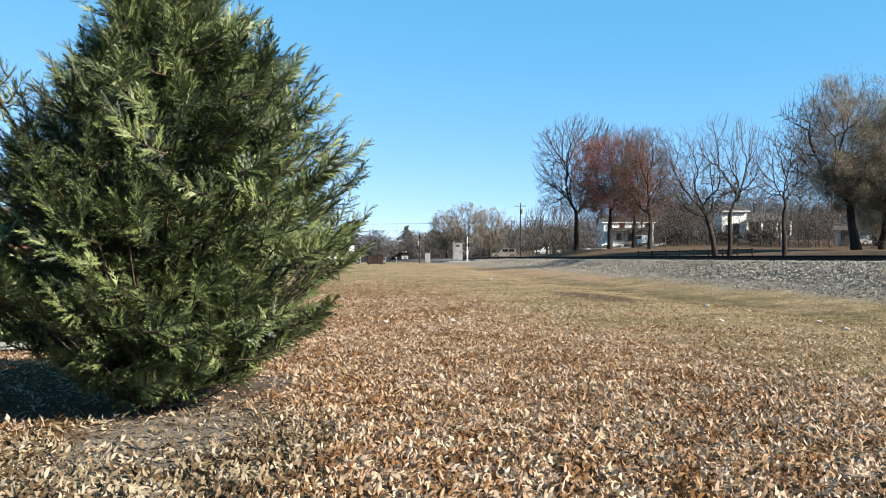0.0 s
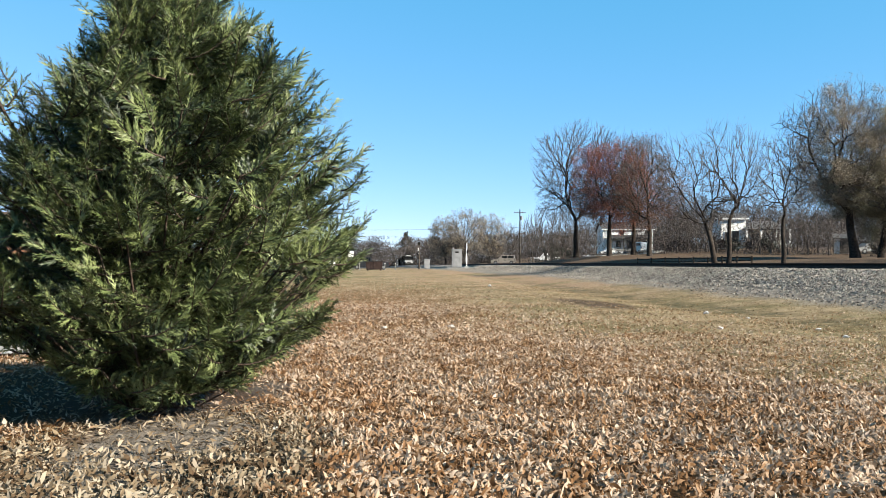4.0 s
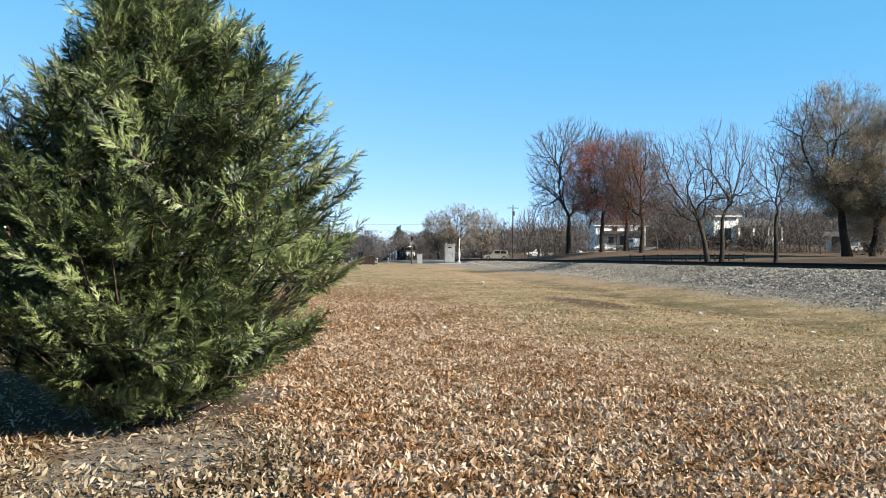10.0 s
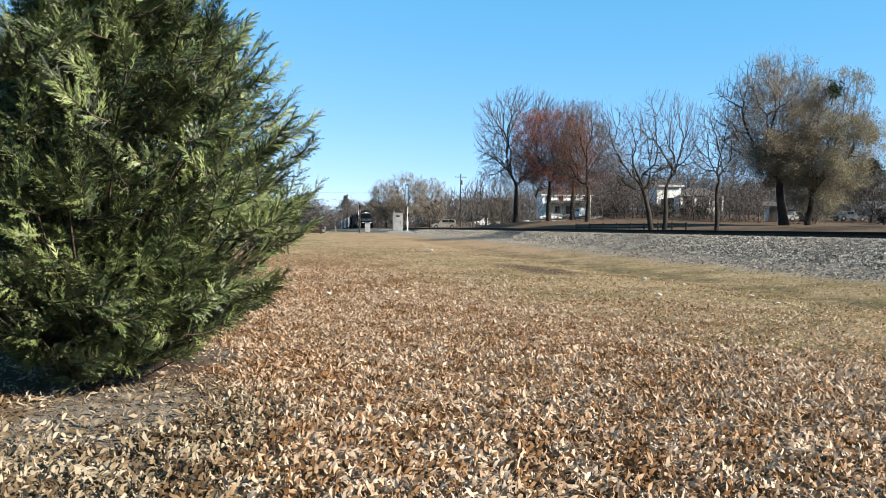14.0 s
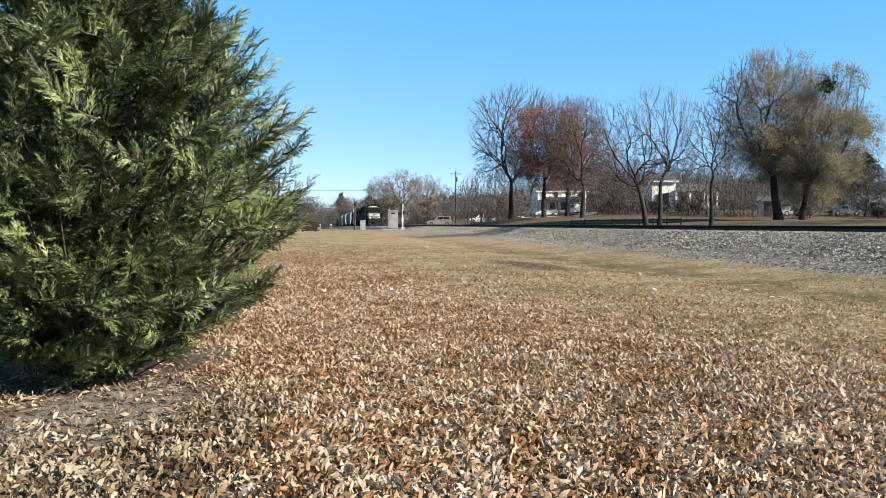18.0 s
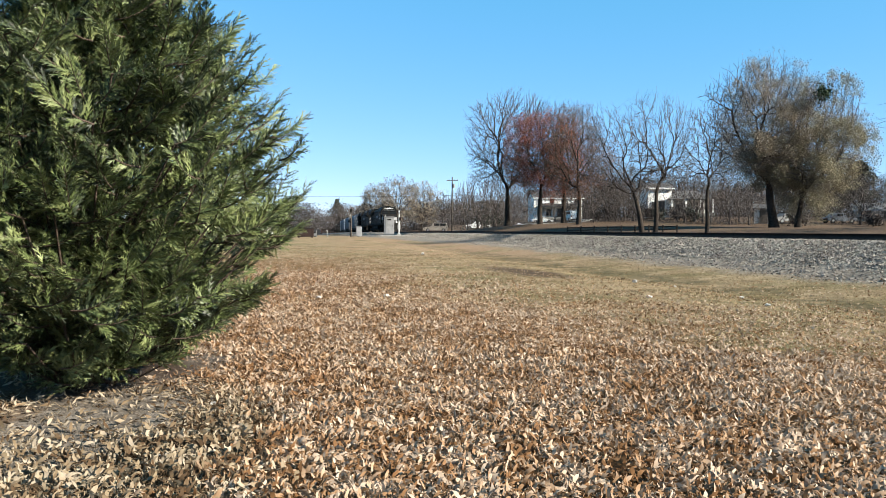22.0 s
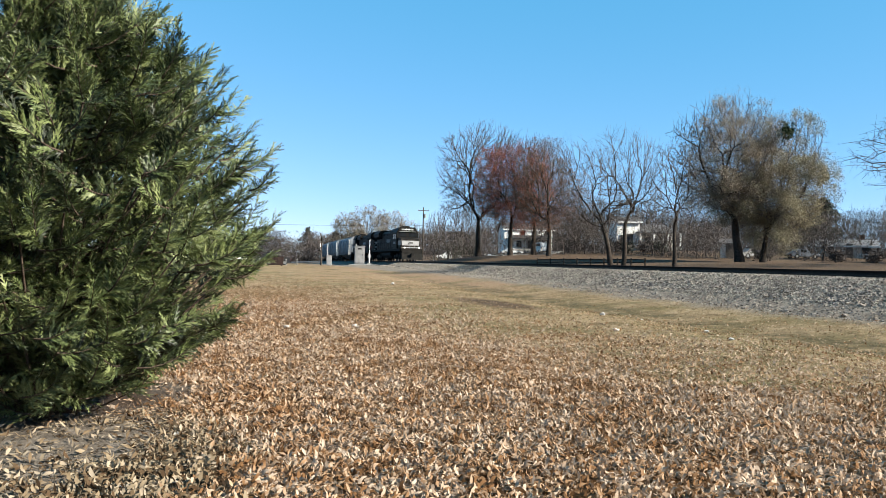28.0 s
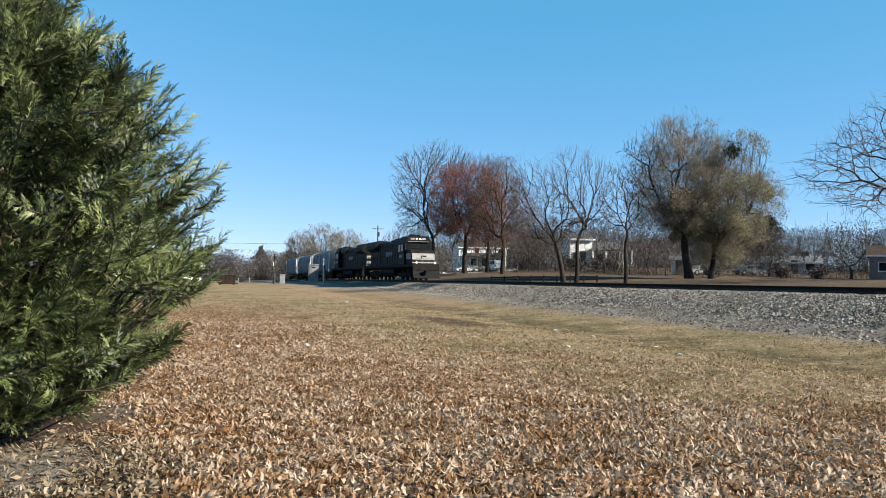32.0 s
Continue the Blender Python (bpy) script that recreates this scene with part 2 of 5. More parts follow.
def land(x, y):
    """Height of the ground."""
    x, y = np.asarray(x, float), np.asarray(y, float)
    s, u = to_su(x, y)
    near = 0.55 * smooth(15, 105, s) + 0.25 * smooth(9, 20, u) * smooth(60, 110, s)
    near = near - 0.10 * smooth(7, 14, u) * (1 - smooth(22, 62, s)) + 0.22 * smooth(16, 21, u) * (1 - smooth(70, 110, s)) - 0.24 * np.exp(-((u - 14.3) / 2.0) ** 2) * (1 - smooth(60, 95, s))
    near = near - 0.9 * smooth(150, 320, s)
    far = 1.15 + 0.95 * smooth(28, 58, u) + 1.9 * smooth(80, 125, s) * smooth(46, 68, u) + 1.1 * np.exp(-((s - 114) / 22) ** 2) * smooth(28, 40, u) * (1 - smooth(46, 66, u)) + 0.010 * np.clip(u - 58, 0, 160) - 1.0 * smooth(180, 320, s)
    w = smooth(23.4, 27.0, u - (bend(s) - TRACK_U))
    z = near * (1 - w) + far * w
    bed = np.exp(-((u - bend(s)) / 3.0) ** 4)
    z = z * (1 - bed) + np.minimum(z, rail_z(s) - 0.75) * bed
    # level crossing: the land comes up to the rails
    cross = np.exp(-((s - 147) / 9.0) ** 2) * np.exp(-((u - 24.5) / 14.0) ** 2)
    z = z * (1 - cross) + (rail_z(s) - 0.12) * cross
    r = np.hypot(x, y)
    z = z + 0.035 * ripple(x, y, 0.55) * smooth(2, 12, r) + 0.015 * ripple(x, y, 2.1, 1)
    return z * (1 - smooth(300, 900, r)) + 2.0 * smooth(300, 900, r)


def ground_at(x, y):
    return float(land(x, y))


# ---- mesh helpers ----


def fast_mesh(name, V, F, mat, smooth_shade=False):
    """A mesh from vertex and face arrays (all faces of one size)."""
    V, F = np.asarray(V, np.float32), np.asarray(F, np.int32)
    me = bpy.data.meshes.new(name)
    k = F.shape[1]
    me.vertices.add(len(V))
    me.vertices.foreach_set("co", V.ravel())
    me.loops.add(F.size)
    me.loops.foreach_set("vertex_index", F.ravel())
    me.polygons.add(len(F))
    me.polygons.foreach_set("loop_start", np.arange(0, F.size, k, dtype=np.int32))
    me.polygons.foreach_set("loop_total", np.full(len(F), k, np.int32))
    if smooth_shade:
        me.polygons.foreach_set("use_smooth", np.ones(len(F), bool))
    me.update(calc_edges=True)
    me.materials.append(mat)
    return me


def part(name, bm, mat, parent, label=""):
    """Links a bmesh as one object under a thing or a part."""
    me = bpy.data.meshes.new(name)
    bm.normal_update()
    bm.to_mesh(me)
    bm.free()
    me.materials.append(mat)
    return put(name, me, parent, label)


def put(name, me, parent, label=""):
    """Links a ready mesh as one object under a thing or a part."""
    ob = new(name, me)
    ob.parent = parent
    if label:
        ob["label"] = label
    return ob


def thing(name, m, label, category, group="", kind=""):
    ob = new(name)
    ob.empty_display_size = 0.2
    ob.matrix_world = m
    return tagged(ob, label, category, group, kind)


def add_box(bm, c, size, rot=None, bevel=0.0):
    m = Matrix.Translation(c) @ (rot.to_4x4() if rot else Matrix.Identity(4)) @ Matrix.Diagonal((*size, 1))
    g = bmesh.ops.create_cube(bm, size=1, matrix=m)
    if bevel:
        es = list({e for v in g["verts"] for e in v.link_edges})
        bmesh.ops.bevel(bm, geom=es, offset=bevel, segments=2, affect="EDGES", profile=0.6)
    return bm


def box(c, size, bevel=0.02, rot=None):
    return add_box(bmesh.new(), c, size, rot, bevel)


def add_tube(bm, p, q, r0, r1=None, n=8, caps=True):
    p, q = Vector(p), Vector(q)
    d = q - p
    m = Matrix.Translation((p + q) / 2) @ d.to_track_quat("Z", "Y").to_matrix().to_4x4()
    bmesh.ops.create_cone(bm, cap_ends=caps, segments=n, radius1=r0, radius2=r0 if r1 is None else r1, depth=d.length, matrix=m)
    return bm


def tube(p, q, r0, r1=None, n=8):
    return add_tube(bmesh.new(), p, q, r0, r1, n)


def prism(outline, axis, a, b, bevel=0.0):
    """A solid with the outline (pairs) swept along an axis from a to b. axis x: pairs are y, z; axis y: pairs are x, z."""
    bm = bmesh.new()

    def at(p, k):
        return (k, p[0], p[1]) if axis == "x" else (p[0], k, p[1]) if axis == "y" else (p[0], p[1], k)
    lo = [bm.verts.new(at(p, a)) for p in outline]
    hi = [bm.verts.new(at(p, b)) for p in outline]
    n = len(outline)
    bm.faces.new(lo)
    bm.faces.new(hi[::-1])
    for i in range(n):
        bm.faces.new((lo[i], hi[i], hi[(i + 1) % n], lo[(i + 1) % n]))
    bmesh.ops.recalc_face_normals(bm, faces=bm.faces)
    if bevel:
        bmesh.ops.bevel(bm, geom=list(bm.edges), offset=bevel, segments=2, affect="EDGES")
    return bm


def sweep(points, radii, sides):
    """Vertices and quads of a tapered tube through the points."""
    P = np.asarray(points, float)
    n = len(P)
    D = np.gradient(P, axis=0)
    D /= np.linalg.norm(D, axis=1)[:, None] + 1e-9
    ref = np.where(np.abs(D[:, 2:3]) > 0.9, np.array([[1.0, 0, 0]]), np.array([[0, 0, 1.0]]))
    A = np.cross(D, ref)
    A /= np.linalg.norm(A, axis=1)[:, None] + 1e-9
    B = np.cross(D, A)
    th = np.arange(sides) * 2 * np.pi / sides
    V = P[:, None] + np.asarray(radii)[:, None, None] * (A[:, None] * np.cos(th)[None, :, None] + B[:, None] * np.sin(th)[None, :, None])
    i = np.arange(n - 1)[:, None] * sides
    j = np.arange(sides)[None]
    F = np.stack([i + j, i + (j + 1) % sides, i + sides + (j + 1) % sides, i + sides + j], -1).reshape(-1, 4)
    return V.reshape(-1, 3), F


class Pile:
    """Collects vertices and faces of one size."""

    def __init__(self):
        self.v, self.f, self.n = [], [], 0

    def add(self, V, F):
        self.v.append(V)
        self.f.append(F + self.n)
        self.n += len(V)

    def arrays(self):
        return np.concatenate(self.v), np.concatenate(self.f)

    def mesh(self, name, mat, smooth_shade=False):
        return fast_mesh(name, *self.arrays(), mat, smooth_shade)


def turn_frames(rs, n, tilt):
    """Random frames: a yaw all round and a lean of up to tilt radians. Three axes for each."""
    yaw = rs.uniform(0, 2 * np.pi, n)
    lean, roll = rs.normal(0, tilt, n), rs.normal(0, tilt, n)
    ax = np.stack([np.cos(yaw) * np.cos(lean), np.sin(yaw) * np.cos(lean), np.sin(lean)], -1)
    side = np.stack([-np.sin(yaw), np.cos(yaw), np.zeros(n)], -1)
    up = np.cross(ax, side)
    s2 = side * np.cos(roll)[:, None] + up * np.sin(roll)[:, None]
    return ax, s2, np.cross(ax, s2)


def scatter(template, faces, P, ax, sd, up, size):
    """Copies of a small template at points P, joined into one array."""
    T = np.asarray(template, float)
    n, k = len(P), len(T)
    V = P[:, None] + size[:, None, None] * (T[None, :, 0:1] * ax[:, None] + T[None, :, 1:2] * sd[:, None] + T[None, :, 2:3] * up[:, None])
    F = np.asarray(faces)[None] + (np.arange(n) * k)[:, None, None]
    return V.reshape(-1, 3), F.reshape(-1, np.asarray(faces).shape[1])

# ---- ground ----
GROUND = bpy.data.materials.new("ground")
GROUND.use_nodes = True


def ground_material():
    nt = GROUND.node_tree
    L, N = nt.links, nt.nodes
    b = N["Principled BSDF"]
    co = N.new("ShaderNodeTexCoord").outputs["Object"]

    def noise_at(scale, detail=6, rough=0.6):
        n = N.new("ShaderNodeTexNoise")
        n.inputs["Scale"].default_value, n.inputs["Detail"].default_value, n.inputs["Roughness"].default_value = scale, detail, rough
        L.new(co, n.inputs["Vector"])
        return n.outputs["Fac"]

    def calc(op, a, c, d=None):
        n = N.new("ShaderNodeMath")
        n.operation = op
        for i, v in enumerate((a, c, d)):
            if v is None:
                continue
            if isinstance(v, (int, float)):
                n.inputs[i].default_value = v
            else:
                L.new(v, n.inputs[i])
        return n.outputs[0]

    def band(v, lo, hi):
        n = N.new("ShaderNodeMapRange")
        n.interpolation_type = "SMOOTHSTEP"
        n.inputs["From Min"].default_value, n.inputs["From Max"].default_value = lo, hi
        L.new(v, n.inputs["Value"])
        return n.outputs[0]

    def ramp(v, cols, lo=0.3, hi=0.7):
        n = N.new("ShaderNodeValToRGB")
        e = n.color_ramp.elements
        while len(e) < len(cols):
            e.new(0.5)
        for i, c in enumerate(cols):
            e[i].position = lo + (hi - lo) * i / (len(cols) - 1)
            e[i].color = (c[0] * COLOUR_SCALE, c[1] * COLOUR_SCALE, c[2] * COLOUR_SCALE, 1)
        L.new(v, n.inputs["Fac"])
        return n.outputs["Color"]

    def mix(f, a, c):
        n = N.new("ShaderNodeMix")
        n.data_type = "RGBA"
        L.new(f, n.inputs["Factor"])
        L.new(a, n.inputs[6])
        L.new(c, n.inputs[7])
        return n.outputs[2]

    sep = N.new("ShaderNodeSeparateXYZ")
    L.new(co, sep.inputs[0])
    x, y = sep.outputs[0], sep.outputs[1]
    u = calc("ADD", calc("MULTIPLY", x, TC), calc("MULTIPLY", y, -TS))
    s = calc("ADD", calc("MULTIPLY", x, TS), calc("MULTIPLY", y, TC))
    wob = noise_at(0.35, 4)
    fine = noise_at(38, 8, 0.75)
    mid = noise_at(4.5, 6, 0.65)
    wide = noise_at(0.9, 5, 0.7)
    grass = ramp(calc("MULTIPLY_ADD", wide, 0.4, calc("MULTIPLY_ADD", mid, 0.35, calc("MULTIPLY", fine, 0.25))), [(0.16, 0.105, 0.052), (0.32, 0.226, 0.12), (0.455, 0.335, 0.195), (0.56, 0.435, 0.275)], 0.38, 0.62)
    green = ramp(calc("MULTIPLY_ADD", wide, 0.35, calc("MULTIPLY_ADD", mid, 0.35, calc("MULTIPLY", fine, 0.3))), [(0.10, 0.083, 0.032), (0.225, 0.185, 0.08), (0.36, 0.285, 0.14)], 0.38, 0.62)
    lawn = mix(band(noise_at(0.3, 5, 0.65), 0.42, 0.68), grass, green)
    # bare reddish earth on the slope to the crossing
    earth = ramp(calc("MULTIPLY_ADD", mid, 0.5, calc("MULTIPLY", fine, 0.5)), [(0.25, 0.15, 0.088), (0.46, 0.30, 0.185), (0.62, 0.43, 0.285)], 0.36, 0.66)
    em = calc("MULTIPLY", band(s, 28, 58), band(calc("ADD", calc("MULTIPLY", u, 0.05), wob), 0.55, 1.25))
    em = calc("MULTIPLY", em, band(noise_at(0.22, 5), 0.36, 0.6))
    lawn = mix(em, lawn, earth)
    # dark worn patch in the swale
    px = calc("POWER", calc("MULTIPLY", calc("SUBTRACT", s, 28.5), 0.2), 2)
    py = calc("POWER", calc("MULTIPLY", calc("SUBTRACT", u, 9.9), 0.62), 2)
    dark = ramp(fine, [(0.05, 0.033, 0.022), (0.16, 0.10, 0.06)], 0.35, 0.65)
    pm = calc("SUBTRACT", 1.0, band(calc("ADD", calc("ADD", px, py), calc("MULTIPLY", noise_at(2.2), 1.2)), 0.7, 1.5))
    lawn = mix(calc("MULTIPLY", pm, 0.95), lawn, dark)
    # damper, darker turf along the swale
    sw = calc("POWER", calc("MULTIPLY", calc("ADD", calc("SUBTRACT", u, 14.6), calc("MULTIPLY", calc("SUBTRACT", wob, 0.5), 2.6)), 0.9), 2)
    sw = calc("MULTIPLY", calc("SUBTRACT", 1.0, band(sw, 0.1, 1.6)), calc("SUBTRACT", 1.0, band(s, 40, 80)))
    damp = ramp(calc("MULTIPLY_ADD", mid, 0.5, calc("MULTIPLY", fine, 0.5)), [(0.05, 0.045, 0.02), (0.14, 0.115, 0.055), (0.25, 0.195, 0.10)], 0.38, 0.62)
    lawn = mix(calc("MULTIPLY", calc("MULTIPLY", sw, band(noise_at(0.5, 5, 0.65), 0.38, 0.58)), 0.92), lawn, damp)
    # leaf mould under the litter
    mould = ramp(fine, [(0.09, 0.036, 0.009), (0.21, 0.098, 0.03), (0.36, 0.20, 0.082)], 0.33, 0.66)
    edge = calc("ADD", calc("ADD", u, calc("SUBTRACT", calc("MULTIPLY", calc("MINIMUM", s, 22.0), 0.16), calc("MULTIPLY", calc("MAXIMUM", calc("SUBTRACT", s, 22.0), 0.0), 0.12))), calc("MULTIPLY", wob, 4.5))
    lm = calc("SUBTRACT", 1.0, band(edge, 7.4, 11.0))
    lm = calc("MULTIPLY", lm, calc("SUBTRACT", 1.0, band(s, 24, 46)))
    col = mix(lm, lawn, mould)
    # leaf-strewn ground beyond the railway, darkened with the trees' shade in its colour
    shaded_duff = ramp(calc("MULTIPLY_ADD", mid, 0.6, calc("MULTIPLY", fine, 0.4)), [(0.05, 0.032, 0.021), (0.12, 0.078, 0.051), (0.225, 0.153, 0.10)], 0.38, 0.62)
    fm = calc("MULTIPLY", band(u, 27.5, 31), calc("SUBTRACT", 1.0, band(calc("ADD", calc("MULTIPLY", s, -0.05), calc("MULTIPLY", noise_at(0.08, 4), 3.0)), -0.9, 0.9)))
    col = mix(calc("MULTIPLY", fm, 0.9), col, shaded_duff)
    # grey-brown dirt with small stones below the ballast
    grit = ramp(calc("MULTIPLY_ADD", mid, 0.3, calc("MULTIPLY", fine, 0.7)), [(0.14, 0.122, 0.105), (0.30, 0.265, 0.228), (0.46, 0.41, 0.36)], 0.36, 0.64)
    gm = calc("MULTIPLY", band(calc("ADD", calc("ADD", u, calc("MULTIPLY", band(s, 62, 100), 3.6)), calc("MULTIPLY", wob, 3.2)), 18.6, 20.6), calc("SUBTRACT", 1.0, band(u, 27.5, 29.5)))
    col = mix(calc("MULTIPLY", gm, 0.85), col, grit)
    # pale trodden soil beside the evergreen
    soil = ramp(calc("MULTIPLY_ADD", mid, 0.6, calc("MULTIPLY", fine, 0.4)), [(0.12, 0.097, 0.077), (0.26, 0.222, 0.184), (0.47, 0.41, 0.355)], 0.38, 0.64)
    qx = calc("POWER", calc("MULTIPLY", calc("ADD", x, calc("MULTIPLY_ADD", y, 0.05, 2.43)), 1.25), 2)
    qy = calc("POWER", calc("MULTIPLY", calc("SUBTRACT", y, 7.1), 0.36), 2)
    sm = calc("SUBTRACT", 1.0, band(calc("ADD", calc("ADD", qx, qy), calc("MULTIPLY", noise_at(1.3, 7, 0.7), 2.0)), 1.5, 2.5))
    col = mix(sm, col, soil)
    # dark ground under and left of the evergreens, their shade painted into the colour
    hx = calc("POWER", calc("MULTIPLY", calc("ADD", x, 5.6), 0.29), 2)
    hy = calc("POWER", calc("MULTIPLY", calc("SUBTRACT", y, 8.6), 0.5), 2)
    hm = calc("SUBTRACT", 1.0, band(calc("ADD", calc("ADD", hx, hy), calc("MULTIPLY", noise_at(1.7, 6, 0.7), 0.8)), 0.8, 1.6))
    cedar_shade = ramp(fine, [(0.034, 0.017, 0.006), (0.095, 0.048, 0.018)], 0.35, 0.65)
    col = mix(hm, col, cedar_shade)
    L.new(col, b.inputs["Base Color"])
    b.inputs["Roughness"].default_value = 0.95
    b.inputs["Specular IOR Level"].default_value = 0.1
    bp = N.new("ShaderNodeBump")
    bp.inputs["Strength"].default_value, bp.inputs["Distance"].default_value = 0.8, 0.05
    L.new(calc("ADD", noise_at(22, 8, 0.7), calc("MULTIPLY", mid, 0.8)), bp.inputs["Height"])
    L.new(bp.outputs["Normal"], b.inputs["Normal"])


ground_material()


def graded(lo, hi, fine_lo, fine_hi, step, grow):
    """Grid lines: even between the fine limits, then wider and wider."""
    a = list(np.arange(fine_lo, fine_hi + step / 2, step))
    d, v = step, fine_hi
    while v < hi:
        d *= grow
        v += d
        a.append(min(v, hi))
    d, v = step, fine_lo
    while v > lo:
        d *= grow
        v -= d
        a.insert(0, max(v, lo))
    return np.array(sorted(set(a)))


gx = graded(-2600, 2600, -12, 42, 0.45, 1.09)
gy = graded(-2600, 2600, -2, 75, 0.6, 1.07)
GX, GY = np.meshgrid(gx, gy)
GZ = land(GX, GY)
_i = (np.arange(len(gy) - 1)[:, None] * len(gx) + np.arange(len(gx) - 1)[None]).ravel()
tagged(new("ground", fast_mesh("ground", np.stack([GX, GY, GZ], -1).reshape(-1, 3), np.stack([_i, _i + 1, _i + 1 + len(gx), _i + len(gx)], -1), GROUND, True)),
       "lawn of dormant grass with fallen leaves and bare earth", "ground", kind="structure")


def strip(points, widths, lift, thick=0.25):
    """A paved strip laid over the land, with a skirt below its edges."""
    P = np.asarray(points, float)
    t = np.concatenate([[0], np.cumsum(np.linalg.norm(np.diff(P, axis=0), axis=1))])
    q = np.linspace(0, t[-1], int(t[-1] / 2.5) + 2)
    X, Y, W = np.interp(q, t, P[:, 0]), np.interp(q, t, P[:, 1]), np.interp(q, t, widths)
    for _ in range(6):
        X[1:-1], Y[1:-1] = (X[:-2] + 2 * X[1:-1] + X[2:]) / 4, (Y[:-2] + 2 * Y[1:-1] + Y[2:]) / 4
    dx, dy = np.gradient(X), np.gradient(Y)
    n = np.hypot(dx, dy)
    nx, ny = -dy / n, dx / n
    rows = []
    for k in np.linspace(-0.5, 0.5, 9):
        x, y = X + nx * W * k, Y + ny * W * k
        rows.append(np.stack([x, y, land(x, y) + lift], -1))
    first, last = rows[0].copy(), rows[-1].copy()
    first[:, 2] -= thick
    last[:, 2] -= thick
    V = np.stack([first, *rows, last], 1)
    m, k = V.shape[:2]
    i = (np.arange(m - 1)[:, None] * k + np.arange(k - 1)[None]).ravel()
    return V.reshape(-1, 3), np.stack([i, i + 1, i + 1 + k, i + k], -1)


tagged(new("road", fast_mesh("road", *strip([(-150, 82), (-60, 116), (-32, 132), (-9, 149), (8, 166), (30, 171), (70, 162), (150, 150)], [7, 7, 7, 7.5, 7, 6.5, 6.5, 6.5], 0.07), M["asphalt"])),
       "worn grey asphalt road over the level crossing", "road", kind="structure")
tagged(new("pavement", fast_mesh("pavement", *strip([(-9.5, 10.5), (-15.5, 19), (-24, 31), (-41, 51), (-62, 74), (-86, 94)], [5.5, 12, 19, 27, 30, 26], 0.06), M["concrete"])),
       "pale sunlit concrete car park beyond the evergreen", "pavement", kind="structure")
tagged(new("driveway", fast_mesh("driveway", *strip([(31, 168), (26, 150), (17, 128), (12, 118)], [4, 4, 3.5, 3], 0.06), M["concrete"])),
       "pale driveway climbing to the white house", "driveway", kind="structure")

# ---- railway ----
TRACK_S = np.arange(-60, 421, 2.0)


def along(us, zs):
    """Rows of points along the track at an offset from its line and a height over the rail top."""
    u = bend(TRACK_S) + us
    x, y = to_xy(TRACK_S, u)
    return np.stack([x, y, rail_z(TRACK_S) + zs], -1)


def loft(profile, close=True):
    rows = [along(a, b) for a, b in profile]
    V = np.stack(rows, 1)
    m, k = V.shape[:2]
    j = np.arange(k if close else k - 1)
    i = np.arange(m - 1)[:, None] * k
    F = np.stack([i + j, i + (j + 1) % k, i + k + (j + 1) % k, i + k + j], -1).reshape(-1, 4)
    return V.reshape(-1, 3), F


track = thing("railway_track", pose(0, 0, 0), "single railway track with rusty rails on grey crushed stone", "railway track", kind="structure")
put("ballast_bed", fast_mesh("ballast_bed", *loft([(-9.0, -2.6), (-5.8, -1.44), (-4.8, -1.15), (-2.2, -0.33), (-1.5, -0.28), (0, -0.31), (1.5, -0.36), (2.1, -0.42), (4.6, -1.5)]),
                              material("ballast_bed", [(0.21, 0.158, 0.115), (0.39, 0.31, 0.238), (0.54, 0.448, 0.358)], 9, 0.95, bump=1.0, bump_scale=14)), track, "grey crushed stone bed")
# stone between the ties, with the shade of the gaps painted in
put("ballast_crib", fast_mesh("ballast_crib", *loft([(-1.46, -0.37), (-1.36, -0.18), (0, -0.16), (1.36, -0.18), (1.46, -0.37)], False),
                              material("ballast_crib", [(0.010, 0.009, 0.008), (0.024, 0.02, 0.017), (0.04, 0.034, 0.029)], 9, 0.95, bump=1.0, bump_scale=14)), track, "near-black stone between the ties, shade put into its colour")
for side in (-0.75, 0.75):
    put("rail", fast_mesh("rail", *loft([(side - 0.07, -0.18), (side - 0.07, -0.165), (side - 0.012, -0.14), (side - 0.012, -0.045), (side - 0.037, -0.03), (side - 0.035, -0.004), (side, 0.0), (side + 0.035, -0.004),
                                            (side + 0.037, -0.03), (side + 0.012, -0.045), (side + 0.012, -0.14), (side + 0.07, -0.165), (side + 0.07, -0.18)]), M["rail"]), track, "rusty steel rail")


def ballast_stones():
    rs = np.random.RandomState(5)
    pile = Pile()
    T = np.array([(1, 0, -0.3), (-0.9, 0.1, -0.3), (0.1, 0.8, -0.3), (-0.1, -0.85, -0.3), (0.15, 0.1, 0.7)])
    F = np.array([(0, 2, 4), (2, 1, 4), (1, 3, 4), (3, 0, 4)])
    for lo, hi, n, k in ((8, 32, 42000, 0.043), (32, 64, 22000, 0.052), (64, 120, 11000, 0.065)):
        s = rs.uniform(lo, hi, n)
        v = rs.uniform(0, 1, n) ** 0.85
        us = np.interp(v, [0, 0.1, 0.86, 1.0], [-6.3, -4.7, -2.2, -1.5]) + rs.normal(0, 0.12, n)
        us = np.minimum(us, -1.48)
        zs = np.interp(us, [-9.0, -5.8, -4.8, -2.2, -1.5, 0], [-2.6, -1.44, -1.15, -0.33, -0.28, -0.31])
        u = bend(s) + us
        x, y = to_xy(s, u)
        P = np.stack([x, y, np.maximum(rail_z(s) + zs, land(x, y)) + rs.uniform(-0.01, 0.03, n)], -1)
        ax, sd, up = turn_frames(rs, n, 0.7)
        pile.add(*scatter(T, F, P, ax, sd, up, k * rs.uniform(0.5, 1.35, n)))
    ob = put("ballast_stones", pile.mesh("ballast_stones", M["stone"]), track, "loose grey and white crushed stones")
    ob["kind"] = "stuff"


